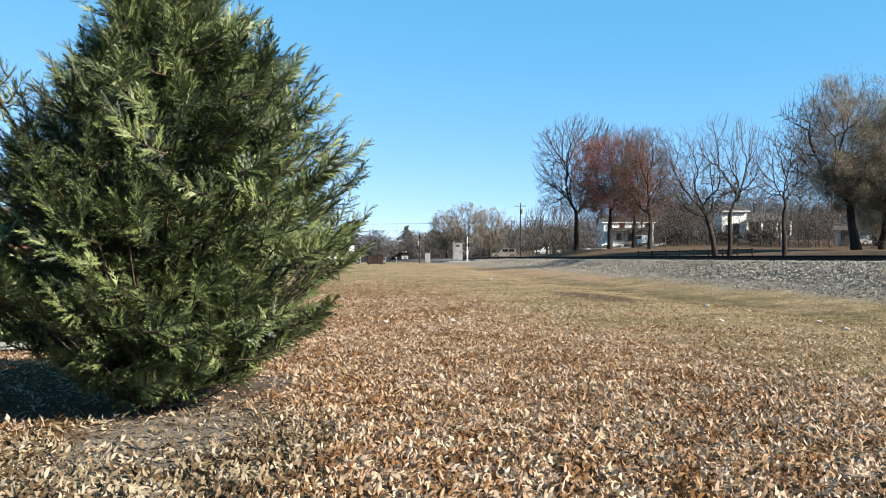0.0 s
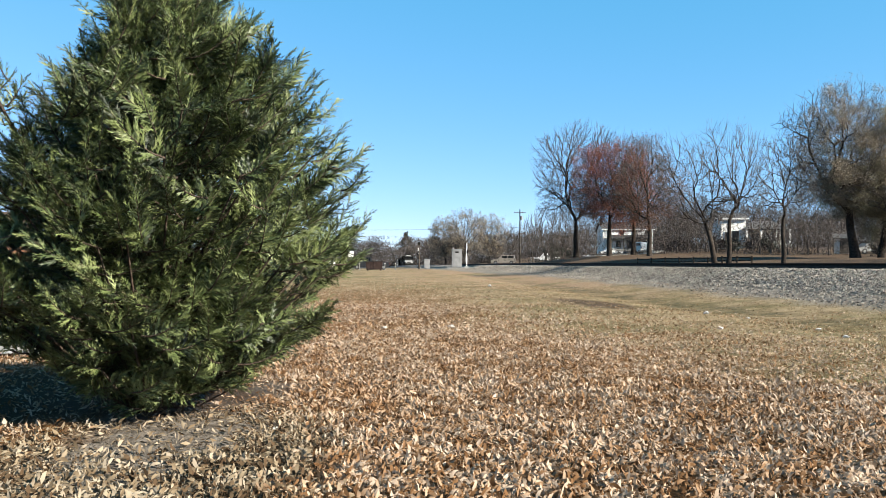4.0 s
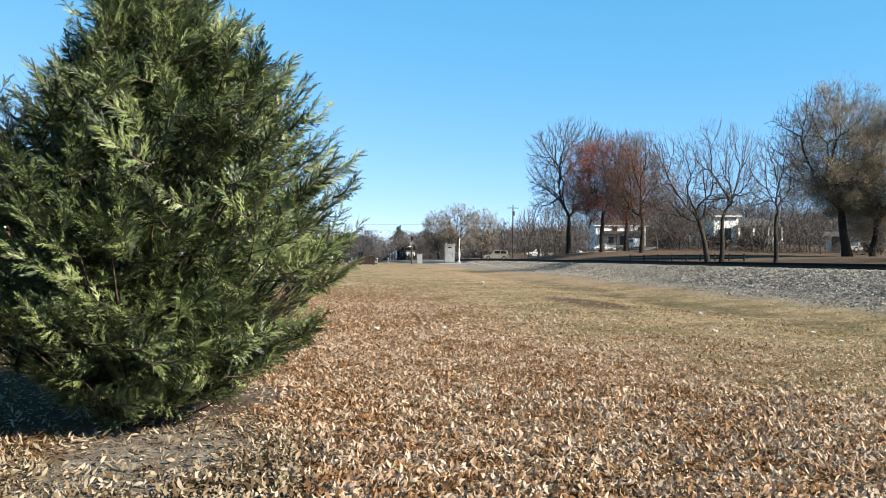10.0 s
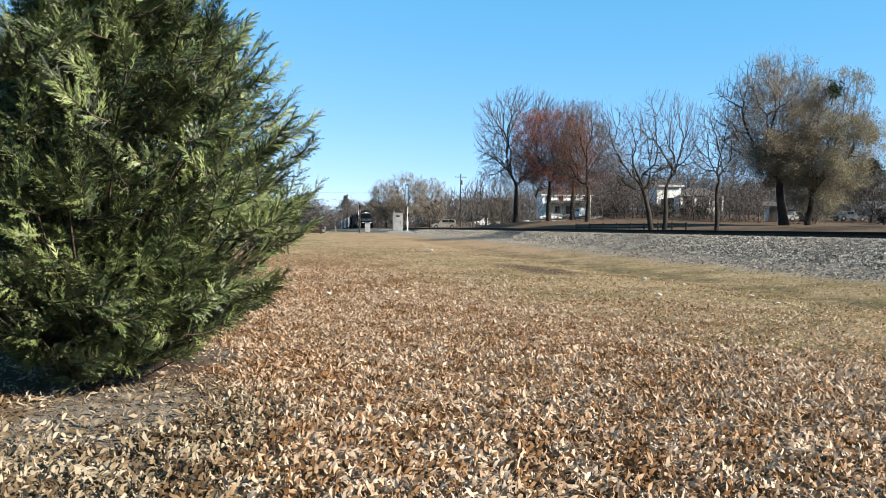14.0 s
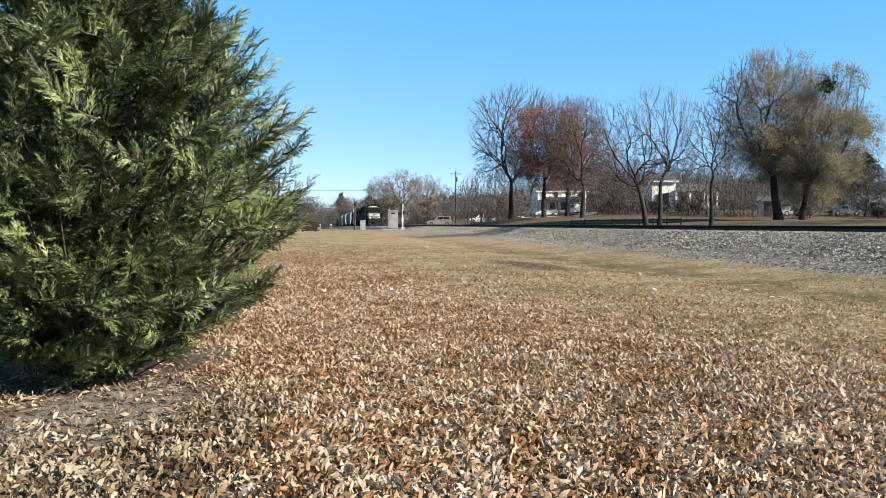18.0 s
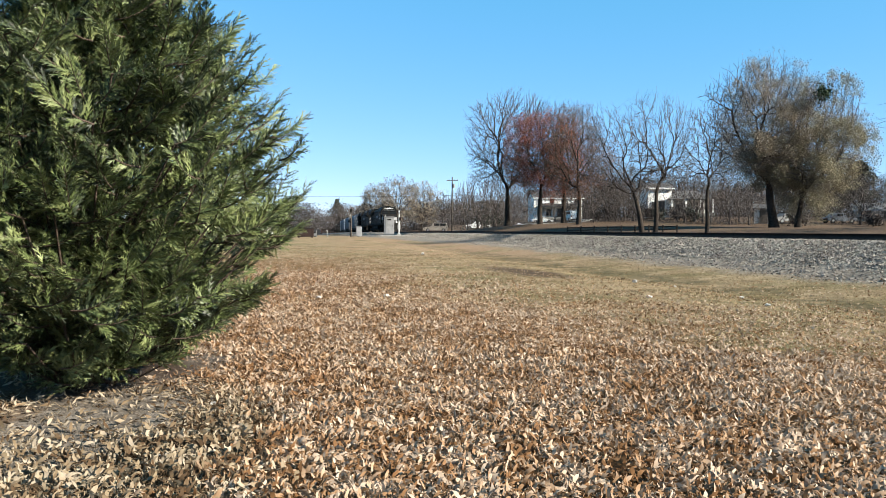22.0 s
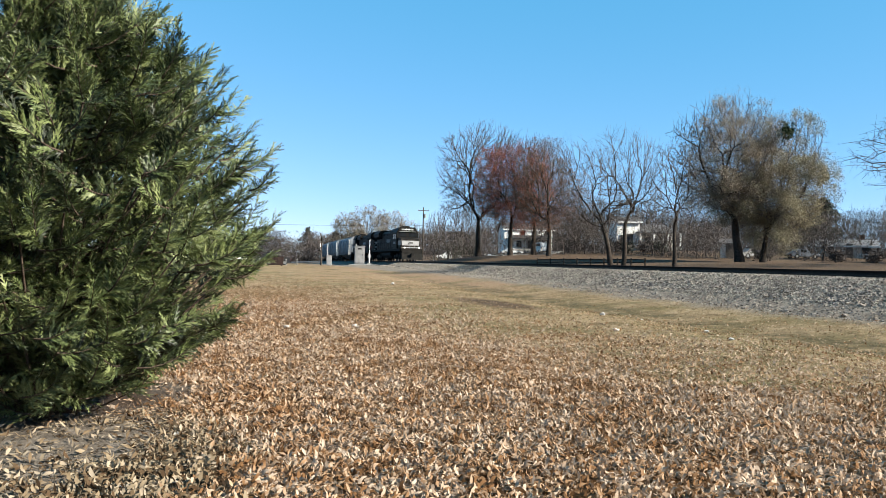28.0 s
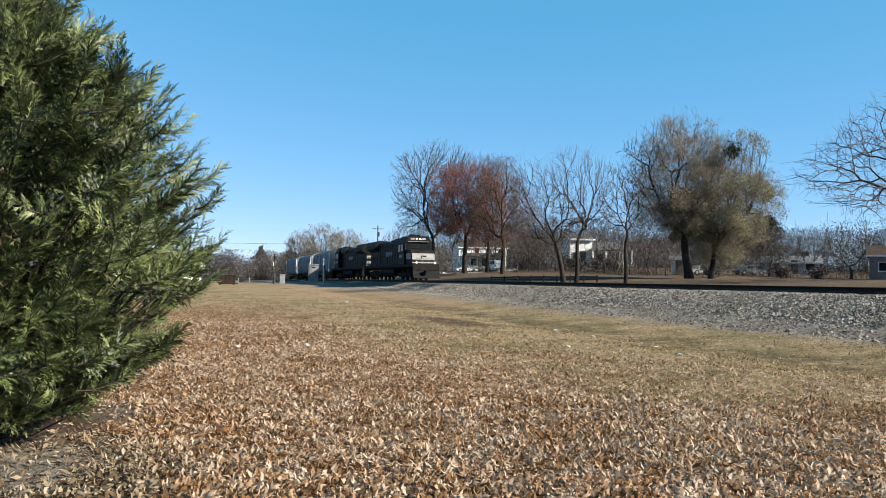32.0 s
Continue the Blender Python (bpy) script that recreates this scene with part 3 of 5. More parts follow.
ballast_stones()
TIE = bpy.data.meshes.new("tie")
_bm = box((0, 0, 0), (2.6, 0.22, 0.18), 0.015)
_bm.to_mesh(TIE)
_bm.free()
TIE.materials.append(M["tie"])
for k in range(180):
    s = 2 + k * 0.56
    x, y = to_xy(s, TRACK_U)
    t = put("tie", TIE, track)
    t.matrix_world = pose(x, y, float(rail_z(s)) - 0.265, 0, 0, 13.1)

# ---- fallen leaves and grass ----
LEAF = [(0, 0, 0.05), (0.33, 0.2, 0.27), (0.33, -0.17, 0.06), (0.7, 0.15, 0.3), (0.7, -0.17, 0.14), (1, 0.06, 0.0)]
LEAF_F = [(0, 2, 1), (1, 2, 4), (1, 4, 3), (3, 4, 5)]
BLADE = [(0, 0, 0.0), (0.5, 0.3, 0.14), (1, 0, 0.06), (0.5, -0.3, 0.1)]
BLADE_F = [(0, 2, 1), (0, 3, 2)]


def litter_share(x, y):
    """How densely leaves lie: thick towards the evergreen and the camera, thin on the open grass."""
    s, u = to_su(x, y)
    e = u + 0.16 * np.minimum(s, 22) - 0.12 * np.clip(s - 22, 0, 60) + 1.3 * ripple(x, y, 0.45) + 0.9 * ripple(x, y, 1.3, 2)
    d = 1 - 0.72 * smooth(5.6, 9.0, e) - 0.28 * smooth(8.5, 13.0, e)
    d = d * (1 - 0.95 * smooth(26, 50, s)) + 0.09
    qx, qy = (x + 2.75 + 0.05 * (y - 6.5)) * 1.25, (y - 7.1) * 0.36
    soil = qx * qx + qy * qy + 0.55 + 0.55 * ripple(x, y, 1.6, 1)
    d = d * (1 - 0.62 * (1 - smooth(-2.6, -1.2, x + 0.4 * ripple(x, y, 1.9, 5))) * (1 - smooth(6.6, 7.6, y)))
    # few leaves where the evergreens' shade is painted on the ground
    cedar_shade = ((x + 5.6) * 0.29) ** 2 + ((y - 8.6) * 0.5) ** 2 + 0.35 * ripple(x, y, 1.7, 3)
    return d * (0.26 + 0.74 * smooth(0.85, 1.8, soil)) * (0.07 + 0.93 * smooth(0.6, 1.3, cedar_shade))


def leaf_litter():
    rs = np.random.RandomState(11)
    pile, worn = Pile(), Pile()
    for x0, x1, y0, y1, per, k in ((-4.9, 4.9, 2.8, 6, 5200, 0.072), (-7.9, 7.9, 6, 10, 2700, 0.07), (-14, 12, 10, 17, 1300, 0.066), (-17, 14, 17, 28, 360, 0.082), (-6, 6, 1.2, 2.8, 2400, 0.085), (-8, 8, -6, 1.2, 900, 0.09),
                                  (-10, -4.9, 2.8, 6, 1200, 0.08), (4.9, 9, 2.8, 6, 1600, 0.08), (-17, 18, 28, 60, 130, 0.075)):
        n = int((x1 - x0) * (y1 - y0) * per)
        x, y = rs.uniform(x0, x1, n), rs.uniform(y0, y1, n)
        keep = rs.uniform(0, 1, n) < litter_share(x, y)
        x, y = x[keep], y[keep]
        n = len(x)
        P = np.stack([x, y, land(x, y) + rs.uniform(0.0, 0.03, n)], -1)
        ax, sd, up = turn_frames(rs, n, 0.55)
        sd = sd * rs.uniform(0.3, 0.75, n)[:, None]
        up = up * np.where(rs.uniform(0, 1, n) < 0.4, -1.0, 1.0)[:, None]
        k = k * rs.uniform(0.45, 1.35, n)
        # leaves by the evergreen that go to the duller, darker heap
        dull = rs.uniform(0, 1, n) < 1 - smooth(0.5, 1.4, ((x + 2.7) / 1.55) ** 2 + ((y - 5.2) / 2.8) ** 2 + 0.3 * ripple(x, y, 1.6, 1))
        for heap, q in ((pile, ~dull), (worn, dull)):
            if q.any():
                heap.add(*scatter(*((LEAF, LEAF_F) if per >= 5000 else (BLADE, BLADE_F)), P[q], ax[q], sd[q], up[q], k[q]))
    tagged(new("leaf_litter", pile.mesh("leaf_litter", M["leaf_litter"])), "carpet of dry brown and tan fallen leaves on the lawn", "fallen leaves", kind="stuff")
    tagged(new("weathered_litter", worn.mesh("weathered_litter", M["weathered_litter"])), "dull darker leaves on the bare soil by the cedar", "fallen leaves", kind="stuff")


def grass_tufts():
    rs = np.random.RandomState(12)
    pile = Pile()
    T = [(0, -0.06, 0), (0, 0.06, 0), (0.25, 0, 1.0), (0.1, -0.35, 0), (0.1, -0.27, 0), (-0.2, -0.4, 0.8), (-0.15, 0.3, 0), (-0.15, 0.37, 0), (-0.1, 0.6, 0.7)]
    F = [(0, 1, 2), (3, 4, 5), (6, 7, 8)]
    for x0, x1, y0, y1, per, k in ((2, 14, 5, 14, 150, 0.055), (-3, 20, 14, 28, 80, 0.065), (-12, 24, 28, 50, 26, 0.085)):
        n = int((x1 - x0) * (y1 - y0) * per)
        x, y = rs.uniform(x0, x1, n), rs.uniform(y0, y1, n)
        s, u = to_su(x, y)
        keep = (u < 20.2) & (rs.uniform(0, 1, n) < 0.25 + 0.75 * smooth(-0.4, 0.5, ripple(x, y, 0.9, 4)))
        x, y = x[keep], y[keep]
        n = len(x)
        P = np.stack([x, y, land(x, y) - 0.004], -1)
        ax, sd, up = turn_frames(rs, n, 0.25)
        pile.add(*scatter(T, F, P, ax, sd, up, k * rs.uniform(0.5, 1.3, n)))
    tagged(new("grass_tufts", pile.mesh("grass_tufts", M["grass"])), "short straw-coloured winter grass on the lawn", "grass", kind="stuff")


leaf_litter()
grass_tufts()

# ---- evergreens ----


def frond_template():
    """A flat feathery frond one unit long: slender pointed fingers swept forward on both sides of an arched stalk, in one piece."""
    n = 6
    V = [(i / n, 0.025 * math.sin(i * 2.1), 0.16 * i / n - 0.24 * (i / n) ** 2) for i in range(n + 1)]
    F = []
    for i in range(n):
        for k in (1, -1):
            ln = (0.34 - 0.19 * i / n) * (1.0 + 0.22 * math.sin(i * 2.7 + k)) * (0.6 if i == 0 else 1.0)
            a = radians(36 - 1.7 * i + 7 * math.sin(i * 1.9 + 2 * k))
            x, y, z = V[i + 1]
            F.append((i, i + 1, len(V)) if k > 0 else (i + 1, i, len(V)))
            V.append((x + math.cos(a) * ln, y + k * math.sin(a) * ln, z + 0.07 * math.sin(i * 3.3 + k) - 0.03))
    return np.array(V), np.array(F)


FROND, FROND_F = frond_template()


def evergreen(name, m, seed, profile, boughs, leaders, facing, label, size=1.0):
    """A feathery conifer: stems, and upswept boughs set with flat fronds out to a profile of (height, reach on one side, reach on the other)."""
    rs = np.random.RandomState(seed)
    tree = thing(name, m, label, "evergreen tree")
    pr = np.array(profile)
    hs = pr[:, 0]
    wood, crown = Pile(), Pile()

    def bough(tip, out, steep, ln, dense=1.0, bole=None, wide=1.0):
        way = out + np.array([-out[1], out[0], 0]) * rs.normal(0, 0.75) + np.array([0, 0, steep]) + rs.normal(0, 0.14, 3)
        way /= np.linalg.norm(way)
        c = np.linspace(0, 1, 6)
        base = tip - way * ln
        pts = base + (tip - base) * c[:, None] + np.array([0, 0, -0.13]) * ln * (4 * c * (1 - c))[:, None]
        wood.add(*sweep(pts, 0.008 * (1 - c) + 0.002, 3))
        if bole is not None:
            q = np.linspace(0, 1, 4)[:, None]
            wood.add(*sweep(bole + (base - bole) * q + np.array([0, 0, -0.12]) * (4 * q * (1 - q)), np.linspace(0.02, 0.008, 4), 4))
        cnt = int((12 + 40 * ln) * dense)
        v = (np.arange(cnt) + rs.uniform(0, 1, cnt)) / cnt
        P = np.stack([np.interp(v, c, pts[:, j]) for j in range(3)], -1)
        side = np.cross(way, np.array([0, 0, 1.0]))
        side /= np.linalg.norm(side) + 1e-9
        upv = np.cross(side, way)
        roll = rs.normal(0, 0.85)
        side, upv = side * math.cos(roll) + upv * math.sin(roll), upv * math.cos(roll) - side * math.sin(roll)
        sgn = np.where(np.arange(cnt) % 2 > 0, 1.0, -1.0)
        fl = (1.12 - 0.85 * v + rs.normal(0, 0.2, cnt)) * sgn * wide
        ax = way[None] * np.cos(fl)[:, None] + side[None] * np.sin(fl)[:, None] + upv[None] * rs.normal(0.12, 0.26, cnt)[:, None]
        ax /= np.linalg.norm(ax, axis=1)[:, None]
        nrm = upv[None] + rs.normal(0, 0.4, (cnt, 3))
        sd = np.cross(nrm, ax)
        sd /= np.linalg.norm(sd, axis=1)[:, None]
        sz = size * (0.2 - 0.08 * v) * rs.uniform(0.7, 1.2, cnt) * min(1.0, 0.55 + 0.6 * ln)
        V, F = scatter(FROND, FROND_F, P, ax, sd, np.cross(ax, sd), sz)
        V[:, 2] = np.maximum(V[:, 2], 0.05)
        crown.add(V, F)

    high = hs[-1]
    q = np.linspace(0, 1, 9)
    wood.add(*sweep(np.stack([0.05 * np.sin(q * 7), 0.05 * np.cos(q * 6), high * q], -1), 0.085 * (1 - q) ** 0.8 + 0.008, 7))
    low = hs[0]
    for k in range(boughs):
        f = (k + rs.uniform(0, 1)) / boughs
        z1 = low + (high - low) * f ** 1.05
        th = k * 2.39996 + rs.normal(0, 0.25)
        w = (0.5 + 0.5 * math.cos(th - facing)) ** 0.75
        R = np.interp(z1, hs, pr[:, 1]) * (1 - w) + np.interp(z1, hs, pr[:, 2]) * w
        clump = math.sin(5 * th + 2.8 * z1 + seed) * math.sin(4.6 * z1 - 3 * th)
        R *= 1 + 0.07 * clump
        deep = rs.choice([0.45, 0.62, 0.78, 0.87, 0.94, 1.0], p=[0.1, 0.13, 0.15, 0.2, 0.24, 0.18])
        if deep > 0.7 and clump < -0.15:
            deep *= 0.7
        out = np.array([math.cos(th), math.sin(th), 0.0])
        tip = out * max(0.05, R * deep - 0.02) + np.array([0, 0, z1])
        ln = min(rs.uniform(0.32, 0.66), 0.2 + R * 0.5)
        bole = np.array([0, 0, max(0.15, z1 - 0.9 * R * deep)]) if k % 4 == 0 else None
        bough(tip, out, 0.38 + 0.7 * f + rs.uniform(-0.2, 0.3), ln, 1.2, bole)
    for a, b, reach, cnt in leaders:
        a, b = np.array(a), np.array(b)
        p = a + (b - a) * q[:, None] + np.array([0, 0, -0.12]) * (4 * q * (1 - q))[:, None]
        wood.add(*sweep(p, 0.034 * (1 - q) + 0.006, 6))
        for k in range(cnt):
            f = (k + rs.uniform(0, 1)) / cnt
            th = k * 2.39996
            o = np.array([math.cos(th), math.sin(th), 0.0])
            r = reach * (1 - 0.85 * f) * rs.uniform(0.7, 1.1)
            at = a + (b - a) * f
            bough(at + o * r + np.array([0, 0, 0.55 * r + 0.08]), o + (b - a) * np.array([0.2, 0.2, 0]), 0.65 + 0.7 * f, 0.16 + r * 0.75, 0.62)
    put("trunk", wood.mesh("trunk", M["cedar_bark"]), tree, "brown stems and branches")
    put("crown", crown.mesh("crown", M["cedar"]), tree, "dense feathery green sprays")
    n = 70
    th = rs.uniform(0, 2 * np.pi, n)
    r = rs.uniform(0.05, 0.55, n)
    P = np.stack([r * np.cos(th), r * np.sin(th), 0.06 + 0.25 * rs.uniform(0, 1, n) * (1 - r)], -1)
    ax, sd, up = turn_frames(rs, n, 0.5)
    put("dead_sprays", fast_mesh("dead_sprays", *scatter(FROND, FROND_F, P, ax, sd, up, 0.12 * rs.uniform(0.6, 1.2, n)), M["cedar_bark"]), tree, "dry brown sprays round the foot")
    return tree


# reach towards the car park, then towards the railway
evergreen("evergreen_tree", pose(-3.32, 7.42, ground_at(-3.32, 7.42)), 3,
          [(0.3, 0.3, 0.45), (0.45, 0.7, 1.02), (0.84, 1.3, 1.6), (1.2, 1.62, 1.93), (1.65, 1.68, 2.05), (2.15, 1.5, 2.04), (2.6, 1.2, 1.95), (2.85, 1.0, 1.88), (3.1, 0.88, 1.76), (3.4, 0.68, 1.5), (3.65, 0.45, 1.22), (4.0, 0.2, 0.8), (4.3, 0.1, 0.4)], 2000,
          [((-0.35, -0.15, 1.2), (-1.55, -0.45, 3.5), 0.62, 46), ((-0.2, -0.05, 2.9), (-0.5, -0.1, 6.0), 0.52, 56), ((0.26, 0.1, 2.3), (0.52, 0.15, 5.7), 0.62, 66)],
          radians(24), "bushy green cedar with feathery upswept sprays on the lawn")
evergreen("evergreen_tree", pose(-8.2, 9.8, ground_at(-8.2, 9.8), 0, 0, 70), 8,
          [(0.9, 0.5, 0.5), (1.25, 1.3, 1.3), (1.7, 1.75, 1.75), (2.2, 1.7, 1.7), (2.9, 1.2, 1.2), (3.4, 0.85, 0.85), (4.0, 0.45, 0.45), (4.6, 0.12, 0.12)], 420,
          [((-0.2, 0.1, 2.0), (-0.7, 0.4, 4.2), 0.45, 24)], 0.0,
          "smaller green cedar beside the large cedar", 1.1)

# added low cedar, placed so that its shadow falls on the pavement
evergreen("evergreen_tree", pose(-8.6, 13.4, ground_at(-8.6, 13.4), 0, 0, 20), 9,
          [(0.15, 0.7, 0.7), (0.4, 1.15, 1.15), (0.8, 1.2, 1.2), (1.2, 0.8, 0.8), (1.6, 0.15, 0.15)], 150, [], 0.0,
          "low cedar added to shade the edge of the car park", 1.2)

# ---- bare trees ----


def grow_tree(seed, h, r, fork=0.3, tips=700, lean=(0, 0), trunk_r=None, twig=0.012, crook=0.035, skirt=0.9, bends=6):
    """Branch arrays of a bare tree: limbs fork again and again to reach every tip of a domed crown of height h and radius r."""
    rs = np.random.RandomState(seed)
    rad0 = trunk_r or h * 0.0165
    power = math.log(rad0 * 0.8 / twig) / math.log(tips)
    mid = h * (0.5 + 0.16 * fork)
    v = rs.normal(0, 1, (tips, 3))
    v /= np.linalg.norm(v, axis=1)[:, None]
    lump = 1 + 0.13 * np.sin(4 * v[:, 0] + seed) * np.sin(4 * v[:, 2] + 2) + 0.08 * np.sin(7 * v[:, 1] + 3 * seed) * np.sin(6 * v[:, 2] + seed)
    v *= (rs.uniform(0.12, 1.0, tips) ** 0.42 * lump)[:, None]
    low = mid - h * fork * skirt
    T = np.stack([v[:, 0] * r, v[:, 1] * r, mid + np.where(v[:, 2] > 0, (h - mid) * v[:, 2], low * v[:, 2])], -1)
    T[:, :2] += np.array(lean) * T[:, 2:3]
    main, fine = Pile(), Pile()

    def limb(p, d, e, r0, r1, depth):
        ln = np.linalg.norm(e - p)
        n = bends if depth < 6 else min(4, bends) if depth < 8 else 1
        q = np.linspace(0, 1, n + 1)[:, None]
        pts = p + (e - p) * q + d * ln * 0.16 * (q * (1 - q)) * (2 - q)
        if n > 2:
            pts[1:-1] += rs.normal(0, 0.022 * ln, (n - 1, 3))
        (main if r1 > rad0 * 0.16 else fine).add(*sweep(pts, r0 + (r1 - r0) * q[:, 0], 7 if depth < 4 else 5 if depth < 7 else 3))
        t = pts[-1] - pts[-2]
        return t / (np.linalg.norm(t) + 1e-9)

    def spread(p, d, idx, depth, r0):
        n = len(idx)
        if n == 1:
            limb(p, d, T[idx[0]], r0, twig * 0.55, depth)
            return
        c = T[idx].mean(0)
        e = p + (c - p) * (rs.uniform(0.03, 0.16) if depth < 4 else rs.uniform(0.25, 0.42)) + rs.normal(0, crook * np.linalg.norm(c - p), 3)
        e += d * 0.06 * np.linalg.norm(c - p)
        r1 = max(twig * 0.7, twig * n ** power * 0.9)
        t = limb(p, d, e, r0, min(r0, r1), depth)
        w = T[idx] - e
        w /= np.linalg.norm(w, axis=1)[:, None] + 1e-9
        u, sv, vt = np.linalg.svd(w - w.mean(0), full_matrices=False)
        order = np.argsort(w @ (vt[0] + 0.35 * rs.normal(0, 1) * vt[1]))
        cut = min(n - 1, max(1, int(n * rs.uniform(0.3, 0.7))))
        for part_idx in (idx[order[:cut]], idx[order[cut:]]):
            spread(e, t, part_idx, depth + 1, min(r1, twig * len(part_idx) ** power))

    q = np.linspace(0, 1, 7)
    f = np.array([lean[0] * h * fork * 0.9, lean[1] * h * fork * 0.9, h * fork])
    bole = f * q[:, None] + np.stack([0.02 * h * np.sin(3 * q + seed) * q * (1 - q), 0.02 * h * np.cos(4 * q + seed) * q * (1 - q), -0.15 * (1 - q)], -1)
    main.add(*sweep(bole, rad0 * (1.25 - 0.4 * q + 0.35 * (1 - q) ** 6), 8))
    way = bole[-1] - bole[-2]
    spread(bole[-1], way / np.linalg.norm(way), np.arange(tips), 1, rad0 * 0.85)
    return main, fine, T


def tree(az, d, label, leaf=None, leaves=0, leaf_size=0.3, leaf_keep=None, bark="bark", **kw):
    a = radians(az)
    x, y = d * math.sin(a), d * math.cos(a)
    main, fine, tips = grow_tree(**kw)
    ob = thing("tree", pose(x, y, ground_at(x, y) - 0.05), label, "tree", group="trees beyond the railway")
    put("trunk", main.mesh("trunk", M[bark], True), ob)
    put("crown", fine.mesh("crown", M["twig"]), ob, "fine bare twigs")
    if leaf:
        rs = np.random.RandomState(kw["seed"] + 100)
        if leaf_keep:
            tips = tips[leaf_keep(tips)]
        q = tips * 1.35 + kw["seed"]
        full = np.sin(q[:, 0]) * np.sin(q[:, 1] + 0.7 * q[:, 2]) + np.sin(0.9 * q[:, 2] + 0.6 * q[:, 0]) * np.cos(0.8 * q[:, 1])
        full = np.clip(full + 0.55, 0.12, 1.4) ** 1.9 * rs.uniform(0.3, 1.0, len(tips))
        P = tips[rs.choice(len(tips), leaves, p=full / full.sum())] + np.clip(rs.normal(0, 0.27, (leaves, 3)), -0.5, 0.5)
        ax, sd, up = turn_frames(rs, leaves, 0.8)
        V, F = scatter(BLADE, BLADE_F, P, ax, sd * 1.3, up, leaf_size * rs.uniform(0.5, 1.3, leaves))
        put("foliage", fast_mesh("foliage", V, F, M[leaf]), ob, "clinging autumn leaves")
    return ob


# az: degrees right of +y; d: metres from the camera's stand
tree(4.8, 125, "tall bare oak with a fan of fine grey branches", seed=21, h=21.6, r=7.4, fork=0.2, tips=6000, twig=0.015)
tree(7.1, 118, "oak with dark red autumn leaves in a broad crown", seed=22, h=18.2, r=6.2, fork=0.22, tips=4200, twig=0.012, leaf="red_leaf", leaves=62000, leaf_size=0.125, leaf_keep=lambda t: t[:, 2] < 16.6 - 0.25 * np.abs(t[:, 0]))
tree(8.75, 120, "slim oak with thinning rust-brown leaves", seed=23, h=17.6, r=5.1, fork=0.26, tips=3400, twig=0.012, leaf="rust_leaf", leaves=12000, leaf_size=0.12)
tree(9.8, 112, "oak with sparse rust-red leaves in its crown", seed=24, h=16.6, r=5.3, fork=0.26, tips=3400, twig=0.012, leaf="rust_leaf", leaves=20000, leaf_size=0.12)
tree(14.15, 70, "leaning bare tree with crooked limbs by the railway", seed=25, h=11.3, r=4.3, fork=0.27, tips=2200, twig=0.008, lean=(-0.22, 0.0), trunk_r=0.2, crook=0.05)
tree(14.95, 70, "bare tree with slender spreading limbs by the railway", seed=26, h=12.7, r=3.7, fork=0.3, tips=1900, twig=0.008, trunk_r=0.17, lean=(0.03, 0), crook=0.05)
tree(18.35, 72, "small bare tree with a round twiggy crown", seed=27, h=11.5, r=3.1, fork=0.33, tips=2000, twig=0.008, trunk_r=0.15)
tree(22.55, 95, "broad old tree with tan leaves and bare outer twigs", seed=28, h=18.7, r=6.9, fork=0.27, tips=6000, twig=0.014, lean=(-0.14, 0), trunk_r=0.42, leaf="tan_leaf", leaves=78000, leaf_size=0.11,
     leaf_keep=lambda t: t[:, 0] > -5.5 + 0.2 * (t[:, 2] - 9))
tree(24.0, 96, "leafy tree with hanging olive and tan foliage", seed=29, h=16.8, r=6.3, fork=0.13, tips=5200, twig=0.012, lean=(0.1, 0), trunk_r=0.34, leaf="olive_leaf", leaves=135000, leaf_size=0.11,
     leaf_keep=lambda t: (t[:, 2] < 10.5 + 0.3 * t[:, 0]) | (np.sin(31 * t[:, 0] + 17 * t[:, 1]) > 0.55), skirt=0.65)
tree(36.6, 76, "spreading bare tree with long bent limbs", seed=30, h=16.2, r=10.2, fork=0.3, tips=3200, twig=0.012, trunk_r=0.38, crook=0.06)
for az, d, h, r, sd in ((-4.4, 196, 12.0, 5.0, 31), (-2.9, 188, 13.4, 6.0, 32), (-1.3, 192, 12.2, 5.0, 33)):
    tree(az, d, "bushy brown tree behind the crossing", seed=sd, h=h, r=r, fork=0.12, tips=1100, twig=0.018, leaf="tan_leaf", leaves=12000, leaf_size=0.17)
for az, d, h, r, sd in ((0.2, 186, 9.5, 2.8, 34), (1.7, 178, 11.5, 3.2, 35), (2.7, 165, 12.5, 3.4, 36), (3.8, 150, 10.5, 3.0, 37), (4.6, 160, 12.0, 3.4, 38), (11.6, 150, 10.5, 4.0, 39), (12.3, 175, 13.0, 5.0, 40), (16.8, 165, 12.0, 5.0, 41), (19.6, 150, 10.0, 4.2, 42)):
    tree(az, d, "bare grey tree among the houses", seed=sd, h=h, r=r, fork=0.2, tips=800, twig=0.016)
tree(-29.6, 46, "bare tree with reddish twigs beyond the car park", seed=43, h=11.6, r=3.6, fork=0.25, tips=1400, twig=0.006)
_x, _y = 91.5 * math.sin(radians(25.35)), 91.5 * math.cos(radians(25.35))
_rs = np.random.RandomState(61)
_P = _rs.normal(0, 0.36, (500, 3))
mistletoe = thing("mistletoe", pose(_x, _y, 15.9), "dark round clump of mistletoe high in the leafy tree", "mistletoe")
put("foliage", fast_mesh("foliage", *scatter(LEAF, LEAF_F, _P, *turn_frames(_rs, 500, 0.8), 0.3 * _rs.uniform(0.5, 1.2, 500)), M["mistletoe"]), mistletoe)
_q = np.linspace(0, 1, 5)
